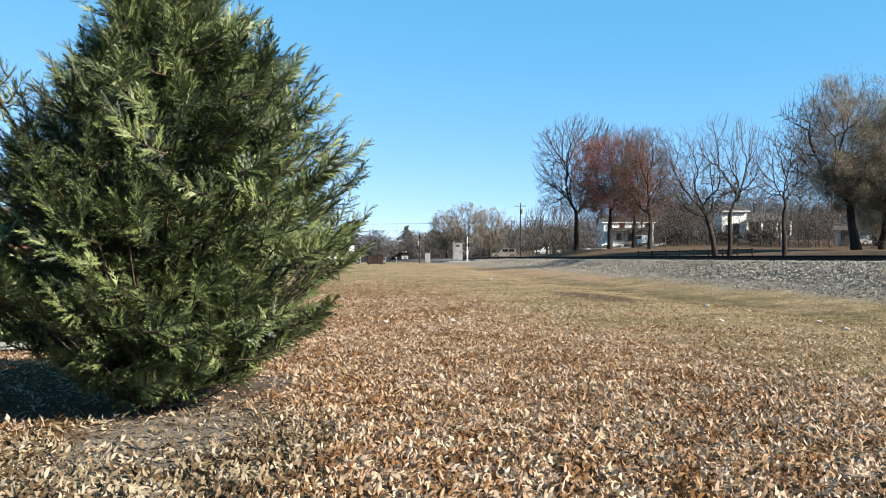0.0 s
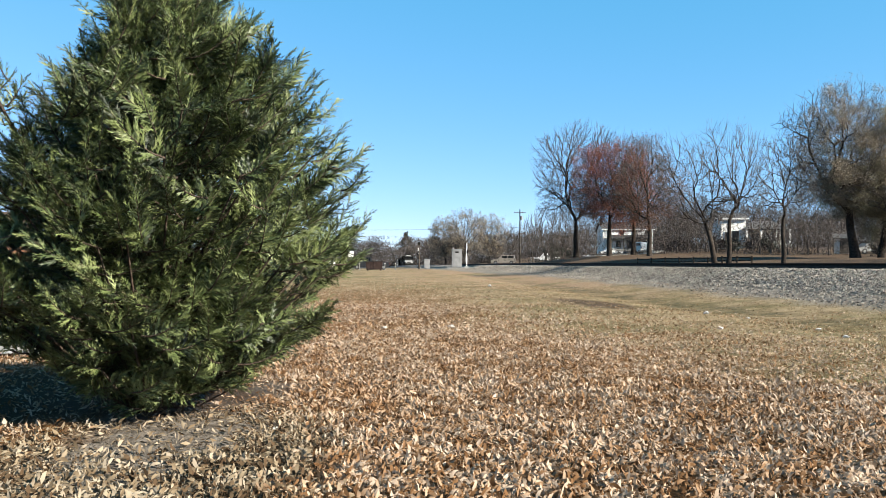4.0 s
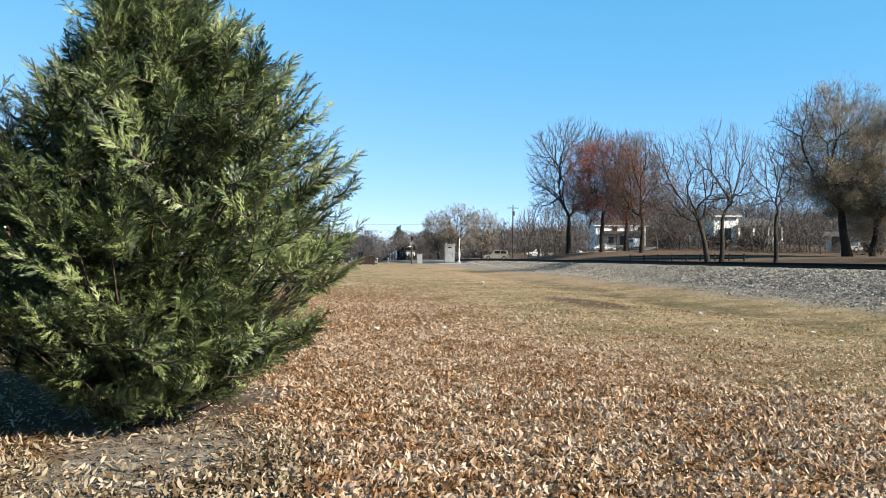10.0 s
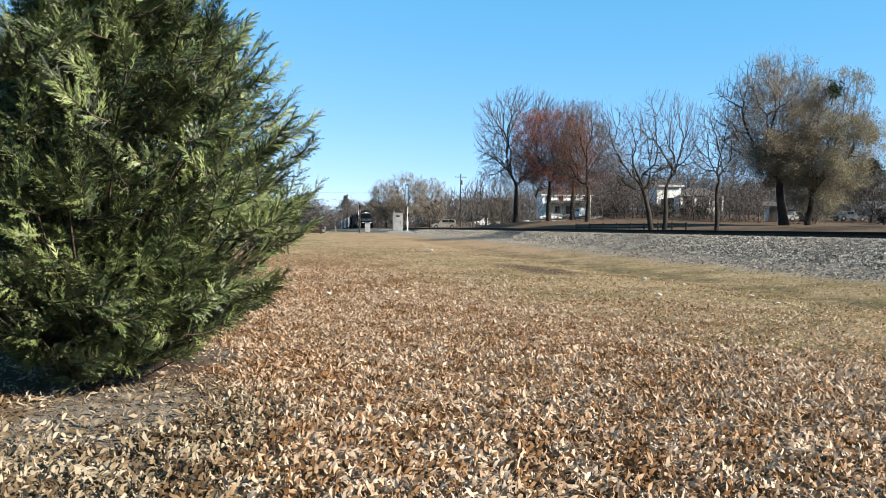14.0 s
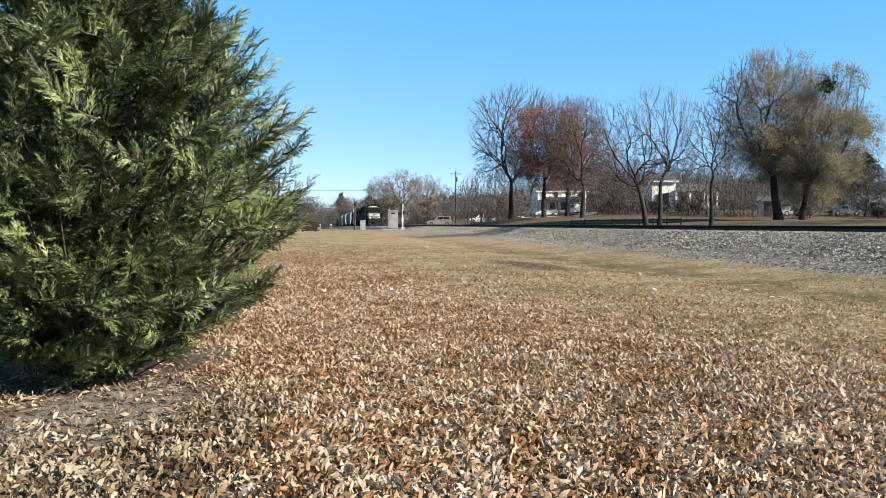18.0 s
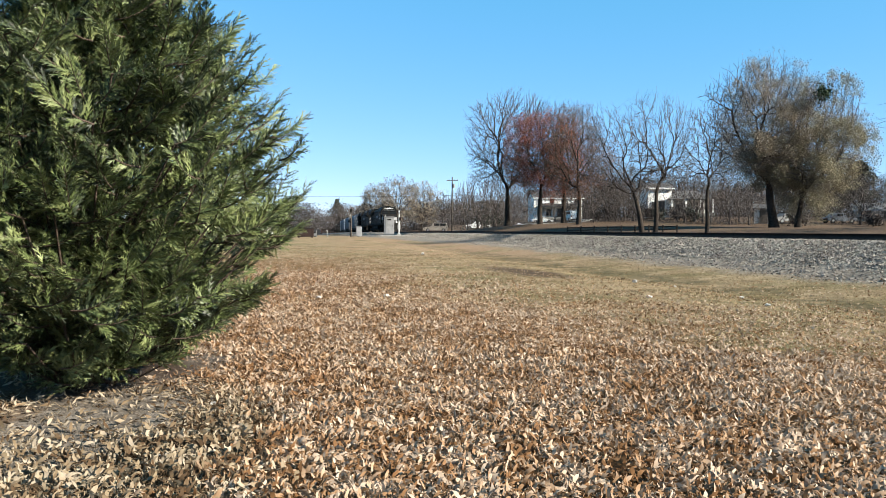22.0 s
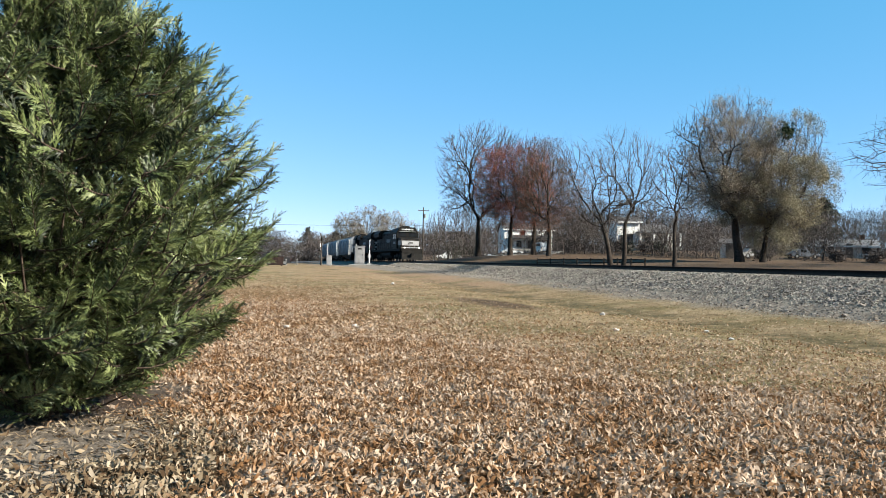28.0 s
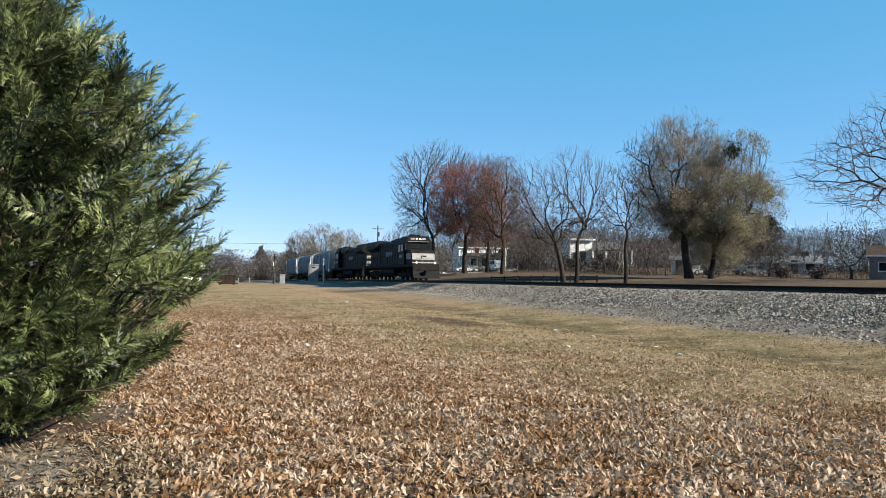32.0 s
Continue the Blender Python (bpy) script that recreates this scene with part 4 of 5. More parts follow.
put("stem", fast_mesh("stem", *sweep(np.stack([0 * _q - 0.3 + 0.3 * _q, 0 * _q, -1.6 + 1.8 * _q], -1), 0.05 - 0.03 * _q, 5), M["bark"]), mistletoe)


SLIVER = [(0, -0.5, 0), (0, 0.5, 0), (1, 0, 0)]


def woods(name, seed, spots, label, mat, leaf_mat=None, brush=0):
    """Far trees, joined."""
    rs = np.random.RandomState(seed)
    kinds = []
    for k in range(4):
        a, b, _ = grow_tree(seed * 10 + k, 10.0, 4.0, fork=0.14, tips=140, twig=0.02, bends=2)
        V1, F1 = a.arrays()
        V2, F2 = b.arrays()
        kinds.append((np.concatenate([V1, V2]), np.concatenate([F1, F2 + len(V1)])))
    pile, bush = Pile(), Pile()
    for az, d, h in spots:
        a = radians(az)
        x, y = d * math.sin(a), d * math.cos(a)
        V, F = kinds[rs.randint(4)]
        t = rs.uniform(0, 6.28)
        R = np.array([[math.cos(t), -math.sin(t), 0], [math.sin(t), math.cos(t), 0], [0, 0, 1]])
        z = ground_at(x, y)
        pile.add((V @ R.T) * np.array([h / 10 * rs.uniform(0.85, 1.35), h / 10 * rs.uniform(0.85, 1.35), h / 10]) + np.array([x, y, z - 0.1]), F)
        if brush:
            n = brush
            w = rs.uniform(0.6, 1.3)
            rr = rs.uniform(0, 1, n)
            P = np.stack([x + rs.normal(0, 3.6 * w, n), y + rs.normal(0, 3.6 * w, n), z + h * 0.8 * rr ** 1.4], -1)
            ax, sd, up = turn_frames(rs, n, 1.0)
            ax = ax + np.array([0, 0, 0.3])
            bush.add(*scatter(SLIVER, [(0, 1, 2)], P, ax, sd * 0.2, up, d / 340 * rs.uniform(0.4, 1.1, n)))
    tagged(new(name, pile.mesh(name, M[mat])), label, "woods", kind="stuff")
    if brush:
        tagged(new(name.replace("woods", "undergrowth"), bush.mesh("undergrowth", M[leaf_mat or "brush"])), "tangled grey-brown undergrowth below far trees", "undergrowth", kind="stuff")


_rs = np.random.RandomState(77)
woods("far_woods", 51, [(a, _rs.uniform(300, 360), _rs.uniform(11, 15)) for a in np.arange(-19, -3.5, 0.6)] + [(a, _rs.uniform(220, 280), _rs.uniform(8, 12)) for a in np.arange(-3.5, 11, 0.7)],
      "far leafless woods in winter haze", "brush", "brush", 4200)
woods("right_woods", 52, [(a, _rs.uniform(150, 215), _rs.uniform(8.5, 12.5)) for a in np.arange(9, 27, 0.6)] + [(a, _rs.uniform(122, 165), _rs.uniform(7, 10)) for a in np.arange(26, 62, 0.8)],
      "leafless woods behind the houses", "brush", "brush", 4600)
woods("left_woods", 53, [(a, _rs.uniform(130, 190), _rs.uniform(8, 12)) for a in np.arange(-70, -17, 2.2)], "leafless woods beyond the car park", "brush", "brush", 4200)


woods("house_woods", 54, [(a, _rs.uniform(112, 126), _rs.uniform(5.5, 8.5)) for a in (10.8, 11.6, 12.3, 12.9, 13.5, 14.2, 16.9, 17.6, 18.1, 18.6, 19.2, 19.8, 20.4, 21.0, 21.6)] + [(a, _rs.uniform(138, 150), _rs.uniform(6, 9)) for a in np.arange(2.0, 6.2, 1.0)],
      "thin leafless saplings before the houses", "twig", "brush", 1500)


def pine_tree(az, d, h, r, seed):
    """A dark conifer with whorls of needle clumps."""
    rs = np.random.RandomState(seed)
    a = radians(az)
    x, y = d * math.sin(a), d * math.cos(a)
    ob = thing("pine_tree", pose(x, y, ground_at(x, y)), "dark green pine above the far woods", "pine tree")
    q = np.linspace(0, 1, 6)
    V, F = sweep(np.stack([0 * q, 0 * q, h * q], -1), 0.2 * (1 - q) + 0.03, 7)
    put("trunk", fast_mesh("trunk", V, F, M["bark"]), ob)
    P = []
    for k in range(90):
        z = h * rs.uniform(0.3, 1.0)
        rr = r * (1 - ((z / h - 0.3) / 0.72) ** 1.6) * rs.uniform(0.3, 1.0)
        th = rs.uniform(0, 6.28)
        P.append(np.array([rr * math.cos(th), rr * math.sin(th), z]) + rs.normal(0, 0.4, (24, 3)))
    P = np.concatenate(P)
    put("crown", fast_mesh("crown", *scatter(LEAF, LEAF_F, P, *turn_frames(rs, len(P), 0.7), 0.75 * rs.uniform(0.5, 1.2, len(P))), M["pine"]), ob)


pine_tree(-7.25, 372, 14.5, 5.2, 91)
pine_tree(-5.3, 370, 12.5, 5.5, 92)
pine_tree(-3.9, 250, 8.5, 4.5, 93)
pine_tree(27.5, 150, 9.0, 4.0, 95)

# ---- train ----


def wheel_mesh(name, r, gauge, axle=0.09):
    """Two flanged wheels on an axle, turning about y."""
    bm = bmesh.new()
    for k in (-1, 1):
        y = k * gauge / 2
        add_tube(bm, (0, y - 0.065, 0), (0, y + 0.065, 0), r, n=20)
        add_tube(bm, (0, y - k * 0.075, 0), (0, y - k * 0.05, 0), r + 0.03, n=20)
        add_tube(bm, (0, y + k * 0.06, 0), (0, y + k * 0.1, 0), r * 0.34, n=10)
        for a in range(5):
            t = a * 2 * math.pi / 5
            add_box(bm, (math.cos(t) * r * 0.6, y + k * 0.066, math.sin(t) * r * 0.6), (0.09, 0.02, 0.09))
    add_tube(bm, (0, -gauge / 2, 0), (0, gauge / 2, 0), axle, n=8)
    me = bpy.data.meshes.new(name)
    bm.to_mesh(me)
    bm.free()
    me.materials.append(M["black_frame"])
    return me


LOCO_WHEEL = wheel_mesh("wheelset", 0.53, 1.5)
CAR_WHEEL = wheel_mesh("wheelset", 0.46, 1.5)


def truck(owner, x, axles, spread, r, wheel, label):
    """A bogie: side frames with pedestals and springs, a bolster and turning wheelsets."""
    bm = bmesh.new()
    for y in (-1.02, 1.02):
        add_box(bm, (0, y, r + 0.12), (spread * (axles - 1) + 1.0, 0.16, 0.24), bevel=0.03)
        for k in range(axles):
            ax = (k - (axles - 1) / 2) * spread
            add_box(bm, (ax, y, r), (0.42, 0.2, 0.42), bevel=0.03)
            add_tube(bm, (ax, y, r), (ax, y * 1.11, r), 0.13, n=10)
        for k in range(axles - 1):
            ax = (k - (axles - 2) / 2) * spread
            add_box(bm, (ax, y, r - 0.12), (0.55, 0.18, 0.2), bevel=0.03)
            for d in (-0.14, 0.14):
                add_tube(bm, (ax + d, y * 1.03, r - 0.02), (ax + d, y * 1.03, r + 0.24), 0.08, n=8)
    add_box(bm, (0, 0, r + 0.18), (0.5, 2.2, 0.3), bevel=0.03)
    t = part("truck", bm, M["black_frame"], owner, label)
    t.matrix_basis = pose(x, 0, 0)
    for k in range(axles):
        w = put("wheelset", wheel, t)
        w.matrix_basis = pose((k - (axles - 1) / 2) * spread, 0, r)
    return t


def locomotive():
    ob = thing("locomotive", pose(0, 0, 0), "black diesel freight locomotive with white nose markings and lit headlights", "locomotive", group="train")
    part("underframe", add_box(box((0, 0, 1.5), (20.6, 2.98, 0.30), 0.03), (0, 0, 1.28), (19.0, 1.6, 0.2)), M["black_frame"], ob)
    part("fuel_tank", prism([(-1.3, 1.2), (-1.36, 0.8), (-1.0, 0.42), (1.0, 0.42), (1.36, 0.8), (1.3, 1.2)], "x", -3.2, 2.9, 0.03), M["black_frame"], ob)
    part("hood", prism([(-0.9, 1.66), (-0.9, 4.05), (-0.6, 4.36), (0.6, 4.36), (0.9, 4.05), (0.9, 1.66)], "x", -9.7, 5.3, 0.03), M["black_paint"], ob, "long black engine hood")
    DOOR = bpy.data.meshes.new("hood_door")
    bm = add_box(box((0, 0, 0), (0.98, 0.03, 1.7), 0.01), (0, 0, 1.08), (0.7, 0.05, 0.3))
    add_box(bm, (0.36, 0, -0.1), (0.05, 0.08, 0.3))
    bm.to_mesh(DOOR)
    bm.free()
    DOOR.materials.append(M["black_paint"])
    for k in range(12):
        for y in (-0.915, 0.915):
            put("hood_door", DOOR, ob).matrix_basis = pose(-8.6 + k * 1.12, y, 2.75)
    part("radiator", prism([(-1.48, 3.62), (-1.48, 4.1), (-1.1, 4.58), (1.1, 4.58), (1.48, 4.1), (1.48, 3.62), (0.9, 3.3), (-0.9, 3.3)], "x", -9.8, -5.6, 0.03), M["black_paint"], ob, "flared black radiator section")
    for x in (-8.7, -6.8):
        part("radiator_fan", tube((x, 0, 4.57), (x, 0, 4.66), 0.75, 0.75, 18), M["black_frame"], ob)
    part("brake_housing", prism([(-1.25, 3.75), (-1.25, 4.2), (-0.95, 4.55), (0.95, 4.55), (1.25, 4.2), (1.25, 3.75)], "x", 2.0, 4.9, 0.03), M["black_paint"], ob)
    part("exhaust_stack", box((-1.5, 0, 4.45), (0.9, 0.7, 0.25), 0.03), M["black_frame"], ob)
    part("cab", prism([(-1.5, 1.66), (-1.52, 3.9), (-1.1, 4.62), (1.1, 4.62), (1.52, 3.9), (1.5, 1.66)], "x", 5.3, 7.75, 0.05), M["black_paint"], ob, "black crew cab")
    for y in (-1.53, 1.53):
        for x in (5.95, 6.95):
            part("side_window", box((x, y, 3.35), (0.78, 0.03, 0.72), 0.01), M["glass"], ob, "dark cab window")
        part("number_bar", box((6.45, y, 2.5), (1.3, 0.02, 0.30), 0.004), M["grey_paint"], ob, "grey number panel")
    for y in (-0.75, 0.75):
        part("windscreen", box((7.76, y, 3.62), (0.03, 1.05, 0.62), 0.01), M["glass"], ob, "dark windscreen")
    part("roof_unit", box((6.3, 0, 4.72), (1.1, 1.0, 0.22), 0.04), M["black_paint"], ob)
    horn = bmesh.new()
    for k in range(3):
        add_tube(horn, (4.7, -0.2 + k * 0.2, 4.66), (5.15, -0.2 + k * 0.2, 4.68), 0.03, 0.08, n=8)
    part("horn", horn, M["black_frame"], ob)
    nose = prism([(7.7, 1.66), (7.7, 3.22), (8.6, 3.16), (9.4, 2.98), (9.5, 2.86), (9.76, 1.66)], "y", -1.3, 1.3, 0.05)
    part("nose", nose, M["black_paint"], ob, "black sloping nose")
    lean = Euler((0, radians(-12.2), 0)).to_matrix()
    part("nose_stripe", box((9.76, 0, 1.8), (0.02, 2.4, 0.12), 0.004, lean), M["silver_paint"], ob, "white nose stripe")
    part("nose_emblem", box((9.645, 0, 2.42), (0.02, 2.4, 0.66), 0.004, lean), M["silver_paint"], ob, "plain white emblem panel")
    part("emblem_shape", add_box(box((9.66, 0.1, 2.45), (0.02, 0.5, 0.16), 0.004, lean), (9.675, -0.22, 2.32), (0.02, 0.12, 0.34), lean), M["black_paint"], ob, "plain dark emblem shape")
    part("nose_door", box((9.78, -0.85, 1.98), (0.03, 0.5, 0.2), 0.01, lean), M["black_paint"], ob)
    part("sun_visor", box((7.86, 0, 4.02), (0.22, 2.3, 0.05), 0.01), M["silver_paint"], ob, "pale visor over the windscreen")
    for y in (-1.31, 1.31):
        part("nose_flank", box((8.6, y, 2.45), (1.7, 0.02, 0.62), 0.004), M["silver_paint"], ob, "pale flank band")
    part("platform", add_box(box((10.15, 0, 1.5), (0.85, 2.9, 0.28), 0.03), (10.52, 0, 1.28), (0.1, 2.7, 0.55)), M["black_frame"], ob)
    part("plow", prism([(10.35, 1.05), (10.62, 0.95), (10.95, 0.18), (10.75, 0.18)], "y", -1.4, 1.4, 0.01), M["black_frame"], ob, "black steel snow plow")
    for k in (-1, 1):
        for y in (-1.32, 1.32):
            st = bmesh.new()
            for i in range(3):
                add_box(st, (k * 10.1, y, 0.45 + 0.33 * i), (0.5, 0.3, 0.04))
            for d in (-0.25, 0.25):
                add_box(st, (k * 10.1 + d, y, 0.9), (0.03, 0.3, 1.0))
            part("stepwell", st, M["black_frame"], ob)
        part("coupler", add_box(box((k * 10.85, 0, 0.88), (0.7, 0.22, 0.25), 0.04), (k * 11.1, 0, 0.88), (0.22, 0.36, 0.34)), M["black_frame"], ob)
        rail = bmesh.new()
        for y in (-0.95, -0.35, 0.35, 0.95):
            add_tube(rail, (k * 10.5, y, 1.64), (k * 10.5, y, 2.65), 0.022, n=6)
        for a, b, h in ((-0.95, -0.35, 2.65), (0.35, 0.95, 2.65), (-0.95, 0.95, 2.2)):
            add_tube(rail, (k * 10.5, a, h), (k * 10.5, b, h), 0.022, n=6)
        part("end_rail", rail, M["grey_paint"], ob, "pale end handrail")
    for y in (-1.44, 1.44):
        rail = bmesh.new()
        add_tube(rail, (-10.2, y, 2.68), (5.1, y, 2.68), 0.02, n=6)
        for k in range(11):
            add_tube(rail, (-10.2 + k * 1.53, y, 1.64), (-10.2 + k * 1.53, y, 2.68), 0.018, n=6)
        part("handrail", rail, M["black_frame"], ob, "dark side handrail")
        part("side_emblem", box((-0.6, y * 0.645, 2.9), (2.8, 0.02, 0.5), 0.004), M["hopper_paint"], ob, "plain grey lettering bar")
    for y in (-0.19, 0.19):
        part("headlight", tube((7.7, y, 4.32), (7.86, y, 4.32), 0.075, 0.075, 14), M["lamp"], ob, "glowing round headlight")
    part("headlight_box", box((7.72, 0, 4.32), (0.12, 0.95, 0.42), 0.03), M["black_frame"], ob)
    for y in (-0.62, 0.62):
        part("number_board", box((7.79, y, 4.32), (0.03, 0.42, 0.2), 0.004), M["silver_paint"], ob, "pale number board")
    for y in (-0.98, 0.98):
        part("ditch_light", tube((10.5, y, 1.78), (10.64, y, 1.78), 0.075, 0.075, 12), M["lamp"], ob, "glowing ditch light")
    for z in (2.2, 2.9):
        part("rear_stripe", box((-9.72, 0, z), (0.02, 1.6, 0.3), 0.004), M["silver_paint"], ob, "pale rear band")
    truck(ob, 6.5, 3, 1.85, 0.53, LOCO_WHEEL, "black three-axle bogie")
    truck(ob, -6.5, 3, 1.85, 0.53, LOCO_WHEEL, "black three-axle bogie")
    return ob


def hopper_car():
    ob = thing("hopper_car", pose(0, 0, 0), "pale blue-grey covered hopper car with a rounded body", "hopper car", group="train")
    out = [(-1.35, 1.25), (-1.52, 1.7), (-1.58, 2.5), (-1.55, 3.3), (-1.4, 3.9), (-1.0, 4.35), (-0.4, 4.52), (0.4, 4.52), (1.0, 4.35), (1.4, 3.9), (1.55, 3.3), (1.58, 2.5), (1.52, 1.7), (1.35, 1.25)]
    part("body", prism(out, "x", -7.1, 7.1, 0.03), M["hopper_paint"], ob, "pale grey riveted body")
    for k in range(5):
        x = -7.1 + k * 3.55
        for y0 in (-1, 1):
            ribs = bmesh.new()
            pts = [(p[0] * 1.015, p[1]) for p in out[:6]]
            for p, q in zip(pts, pts[1:]):
                add_tube(ribs, (x, y0 * p[0], p[1]), (x, y0 * q[0], q[1]), 0.05, n=5)
            part("side_post", ribs, M["hopper_paint"], ob)
    part("underframe", add_box(box((0, 0, 1.05), (16.2, 0.7, 0.35), 0.02), (0, 0, 1.2), (15.4, 2.7, 0.12)), M["black_frame"], ob)
    for x in (-4.2, -1.4, 1.4, 4.2):
        bm = bmesh.new()
        bmesh.ops.create_cone(bm, cap_ends=True, segments=4, radius1=0.35, radius2=1.55, depth=0.75, matrix=Matrix.Translation((x, 0, 0.86)) @ Matrix.Rotation(radians(45), 4, "Z"))
        part("chute", bm, M["hopper_paint"], ob, "grey discharge chute")
    part("roof_walk", box((0, 0.62, 4.62), (14.4, 0.6, 0.06), 0.01), M["grey_paint"], ob)
    for k in range(6):
        part("hatch", tube((-5.6 + k * 2.24, -0.2, 4.5), (-5.6 + k * 2.24, -0.2, 4.64), 0.42, 0.42, 12), M["grey_paint"], ob)
    for k in (-1, 1):
        end = bmesh.new()
        for y in (-1.4, -0.5, 0.5, 1.4):
            add_box(end, (k * 7.85, y, 2.4), (0.1, 0.1, 2.5))
            add_tube(end, (k * 7.1, y, 4.1), (k * 7.9, y, 1.3), 0.05, n=6)
        add_box(end, (k * 7.85, 0, 3.65), (0.1, 2.9, 0.12))
        part("end_frame", end, M["hopper_paint"], ob, "pale end frame")
        lad = bmesh.new()
        for i in range(8):
            add_tube(lad, (k * 7.4, -1.6, 1.3 + i * 0.36), (k * 7.9, -1.6, 1.3 + i * 0.36), 0.02, n=5)
        for x in (7.42, 7.88):
            add_tube(lad, (k * x, -1.6, 1.1), (k * x, -1.6, 4.0), 0.025, n=5)
        part("ladder", lad, M["white_paint"], ob, "white ladder")
        part("coupler", box((k * 8.4, 0, 0.88), (0.75, 0.25, 0.28), 0.03), M["black_frame"], ob)
        truck(ob, k * 6.3, 2, 1.78, 0.46, CAR_WHEEL, "dark two-axle bogie")
    return ob


loco = locomotive()
hopper = hopper_car()
TRAIN = [(loco, 7.7, 0), (copy_thing(loco, pose(0, 0, 0)), 7.7 + 22.1, 180), (hopper, 7.7 + 22.1 + 11.1 + 8.8, 0)]
for k in range(1, 3):
    TRAIN.append((copy_thing(hopper, pose(0, 0, 0)), 49.7 + k * 17.5, 0))


def train_s(t):
    """Where the leading headlight is along the track."""
    return 81.0 + 6.65 * (32.0 - t)


def on_track(s):
    x, y = to_xy(s, float(bend(s)))
    x2, y2 = to_xy(s - 3, float(bend(s - 3)))
    z, z2 = float(rail_z(s)), float(rail_z(s - 3))
    d = Vector((x2 - x, y2 - y, z2 - z)).normalized()
    side = Vector((0, 0, 1)).cross(d).normalized()
    up = d.cross(side)
    m = Matrix((d, side, up)).transposed().to_4x4()
    m.translation = (x, y, z)
    return m

# ---- crossing equipment ----


def spot(az, d, lift=0.0, turn=0.0):
    a = radians(az)
    x, y = d * math.sin(a), d * math.cos(a)
    return pose(x, y, ground_at(x, y) + lift, 0, 0, turn)


pad = thing("concrete_slab", spot(-3.2, 110, 0.0, 4), "pale concrete slab under the signal cabinet", "slab")
part("slab", box((0, 0, 0.0), (4.2, 2.2, 0.2), 0.03), M["concrete"], pad)
hut = thing("signal_cabinet", spot(-3.6, 110, 0.15, 6), "tall grey metal railway signal cabinet on a slab", "signal cabinet")
part("body", box((0, 0, 1.2), (1.32, 1.3, 2.3), 0.03), M["grey_paint"], hut, "grey metal body")
part("roof", box((0, 0, 2.40), (1.46, 1.44, 0.12), 0.03), M["grey_paint"], hut)
part("door", box((0.0, -0.665, 1.2), (1.0, 0.03, 2.0), 0.01), M["grey_paint"], hut, "grey cabinet door")
part("door_handle", box((0.4, -0.70, 1.2), (0.05, 0.05, 0.25), 0.01), M["black_frame"], hut)
part("vent", box((0, -0.69, 2.05), (0.5, 0.02, 0.18), 0.004), M["black_frame"], hut)
part("roof_vent", tube((-0.5, 0, 2.45), (-0.5, 0, 2.72), 0.09, 0.07, 10), M["grey_paint"], hut)
low = thing("relay_box", spot(-5.72, 108, 0.0, 4), "small grey relay box on a post base", "relay box")
part("body", box((0, 0, 0.75), (0.68, 0.6, 1.2), 0.03), M["silver_paint"], low)
part("base", box((0, 0, 0.06), (0.5, 0.4, 0.3), 0.01), M["concrete"], low)
part("lid", box((0, 0, 1.38), (0.74, 0.66, 0.06), 0.01), M["silver_paint"], low)


def crossing_signal(m, label, gate=True):
    ob = thing("crossing_signal", m, label, "crossing signal", group="crossing signals")
    part("mast", tube((0, 0, 0), (0, 0, 3.3), 0.07, 0.06, 10), M["white_paint"], ob, "white steel mast")
    part("base", box((0, 0, 0.08), (0.5, 0.5, 0.3), 0.02), M["concrete"], ob)
    for k in (-1, 1):
        part("cross_board", box((0.08, 0, 2.95), (0.02, 1.2, 0.2), 0.004, Euler((radians(k * 45), 0, 0)).to_matrix()), M["white_paint"], ob, "white crossbuck board")
        part("light_hood", tube((0.02, k * 0.38, 2.25), (0.22, k * 0.38, 2.25), 0.24, 0.24, 14), M["black_frame"], ob, "black lamp hood")
        part("red_light", tube((0.2, k * 0.38, 2.25), (0.235, k * 0.38, 2.25), 0.13, 0.13, 12), M["red_lens"], ob, "unlit red lens")
    part("light_arm", tube((0, -0.38, 2.25), (0, 0.38, 2.25), 0.035), M["white_paint"], ob)
    part("gate_motor", box((0, 0.18, 1.15), (0.4, 0.45, 0.6), 0.03), M["silver_paint"], ob, "grey gate motor box")
    if gate:
        bm = bmesh.new()
        add_box(bm, (0.05, 0.45, 2.6), (0.05, 0.14, 3.4), bevel=0.01)
        part("gate_arm", bm, M["wood_grey"], ob, "raised gate arm seen edge on")
    return ob


crossing_signal(spot(-2.9, 110, 0.08, 4), "white crossing signal mast beside the cabinet", gate=False)
crossing_signal(spot(-6.3, 128, 0.0, 170), "far crossing signal with its gate arm raised")
mast = thing("signal_post", spot(-6.28, 112), "dark slender signal post at the crossing", "post")
part("pole", tube((0, 0, 0), (0, 0, 4.1), 0.11, 0.07, 8), M["pole_wood"], mast)
part("cap", box((0, 0, 3.6), (0.28, 0.2, 0.5), 0.03), M["black_frame"], mast)


def bin_box(m):
    ob = thing("dumpster", m, "rusty brown steel dumpster on the grass", "dumpster")
    part("body", prism([(-0.95, 0.12), (-1.05, 1.1), (1.05, 1.1), (0.95, 0.12)], "y", -0.75, 0.75, 0.02), M["bin_brown"], ob, "rusty brown steel body")
    for k in range(5):
        part("rib", box((-0.8 + 0.4 * k, -0.77, 0.62), (0.07, 0.05, 0.92), 0.01), M["bin_brown"], ob)
    for k in (-0.5, 0.5):
        part("lid", box((k, 0, 1.15), (0.98, 1.55, 0.05), 0.015), M["black_frame"], ob, "black lid")
    for x in (-0.8, 0.8):
        part("skid", box((x, 0, 0.06), (0.15, 1.5, 0.12), 0.01), M["black_frame"], ob)
    return ob


bin_box(spot(-9.45, 100, 0.0, 8))


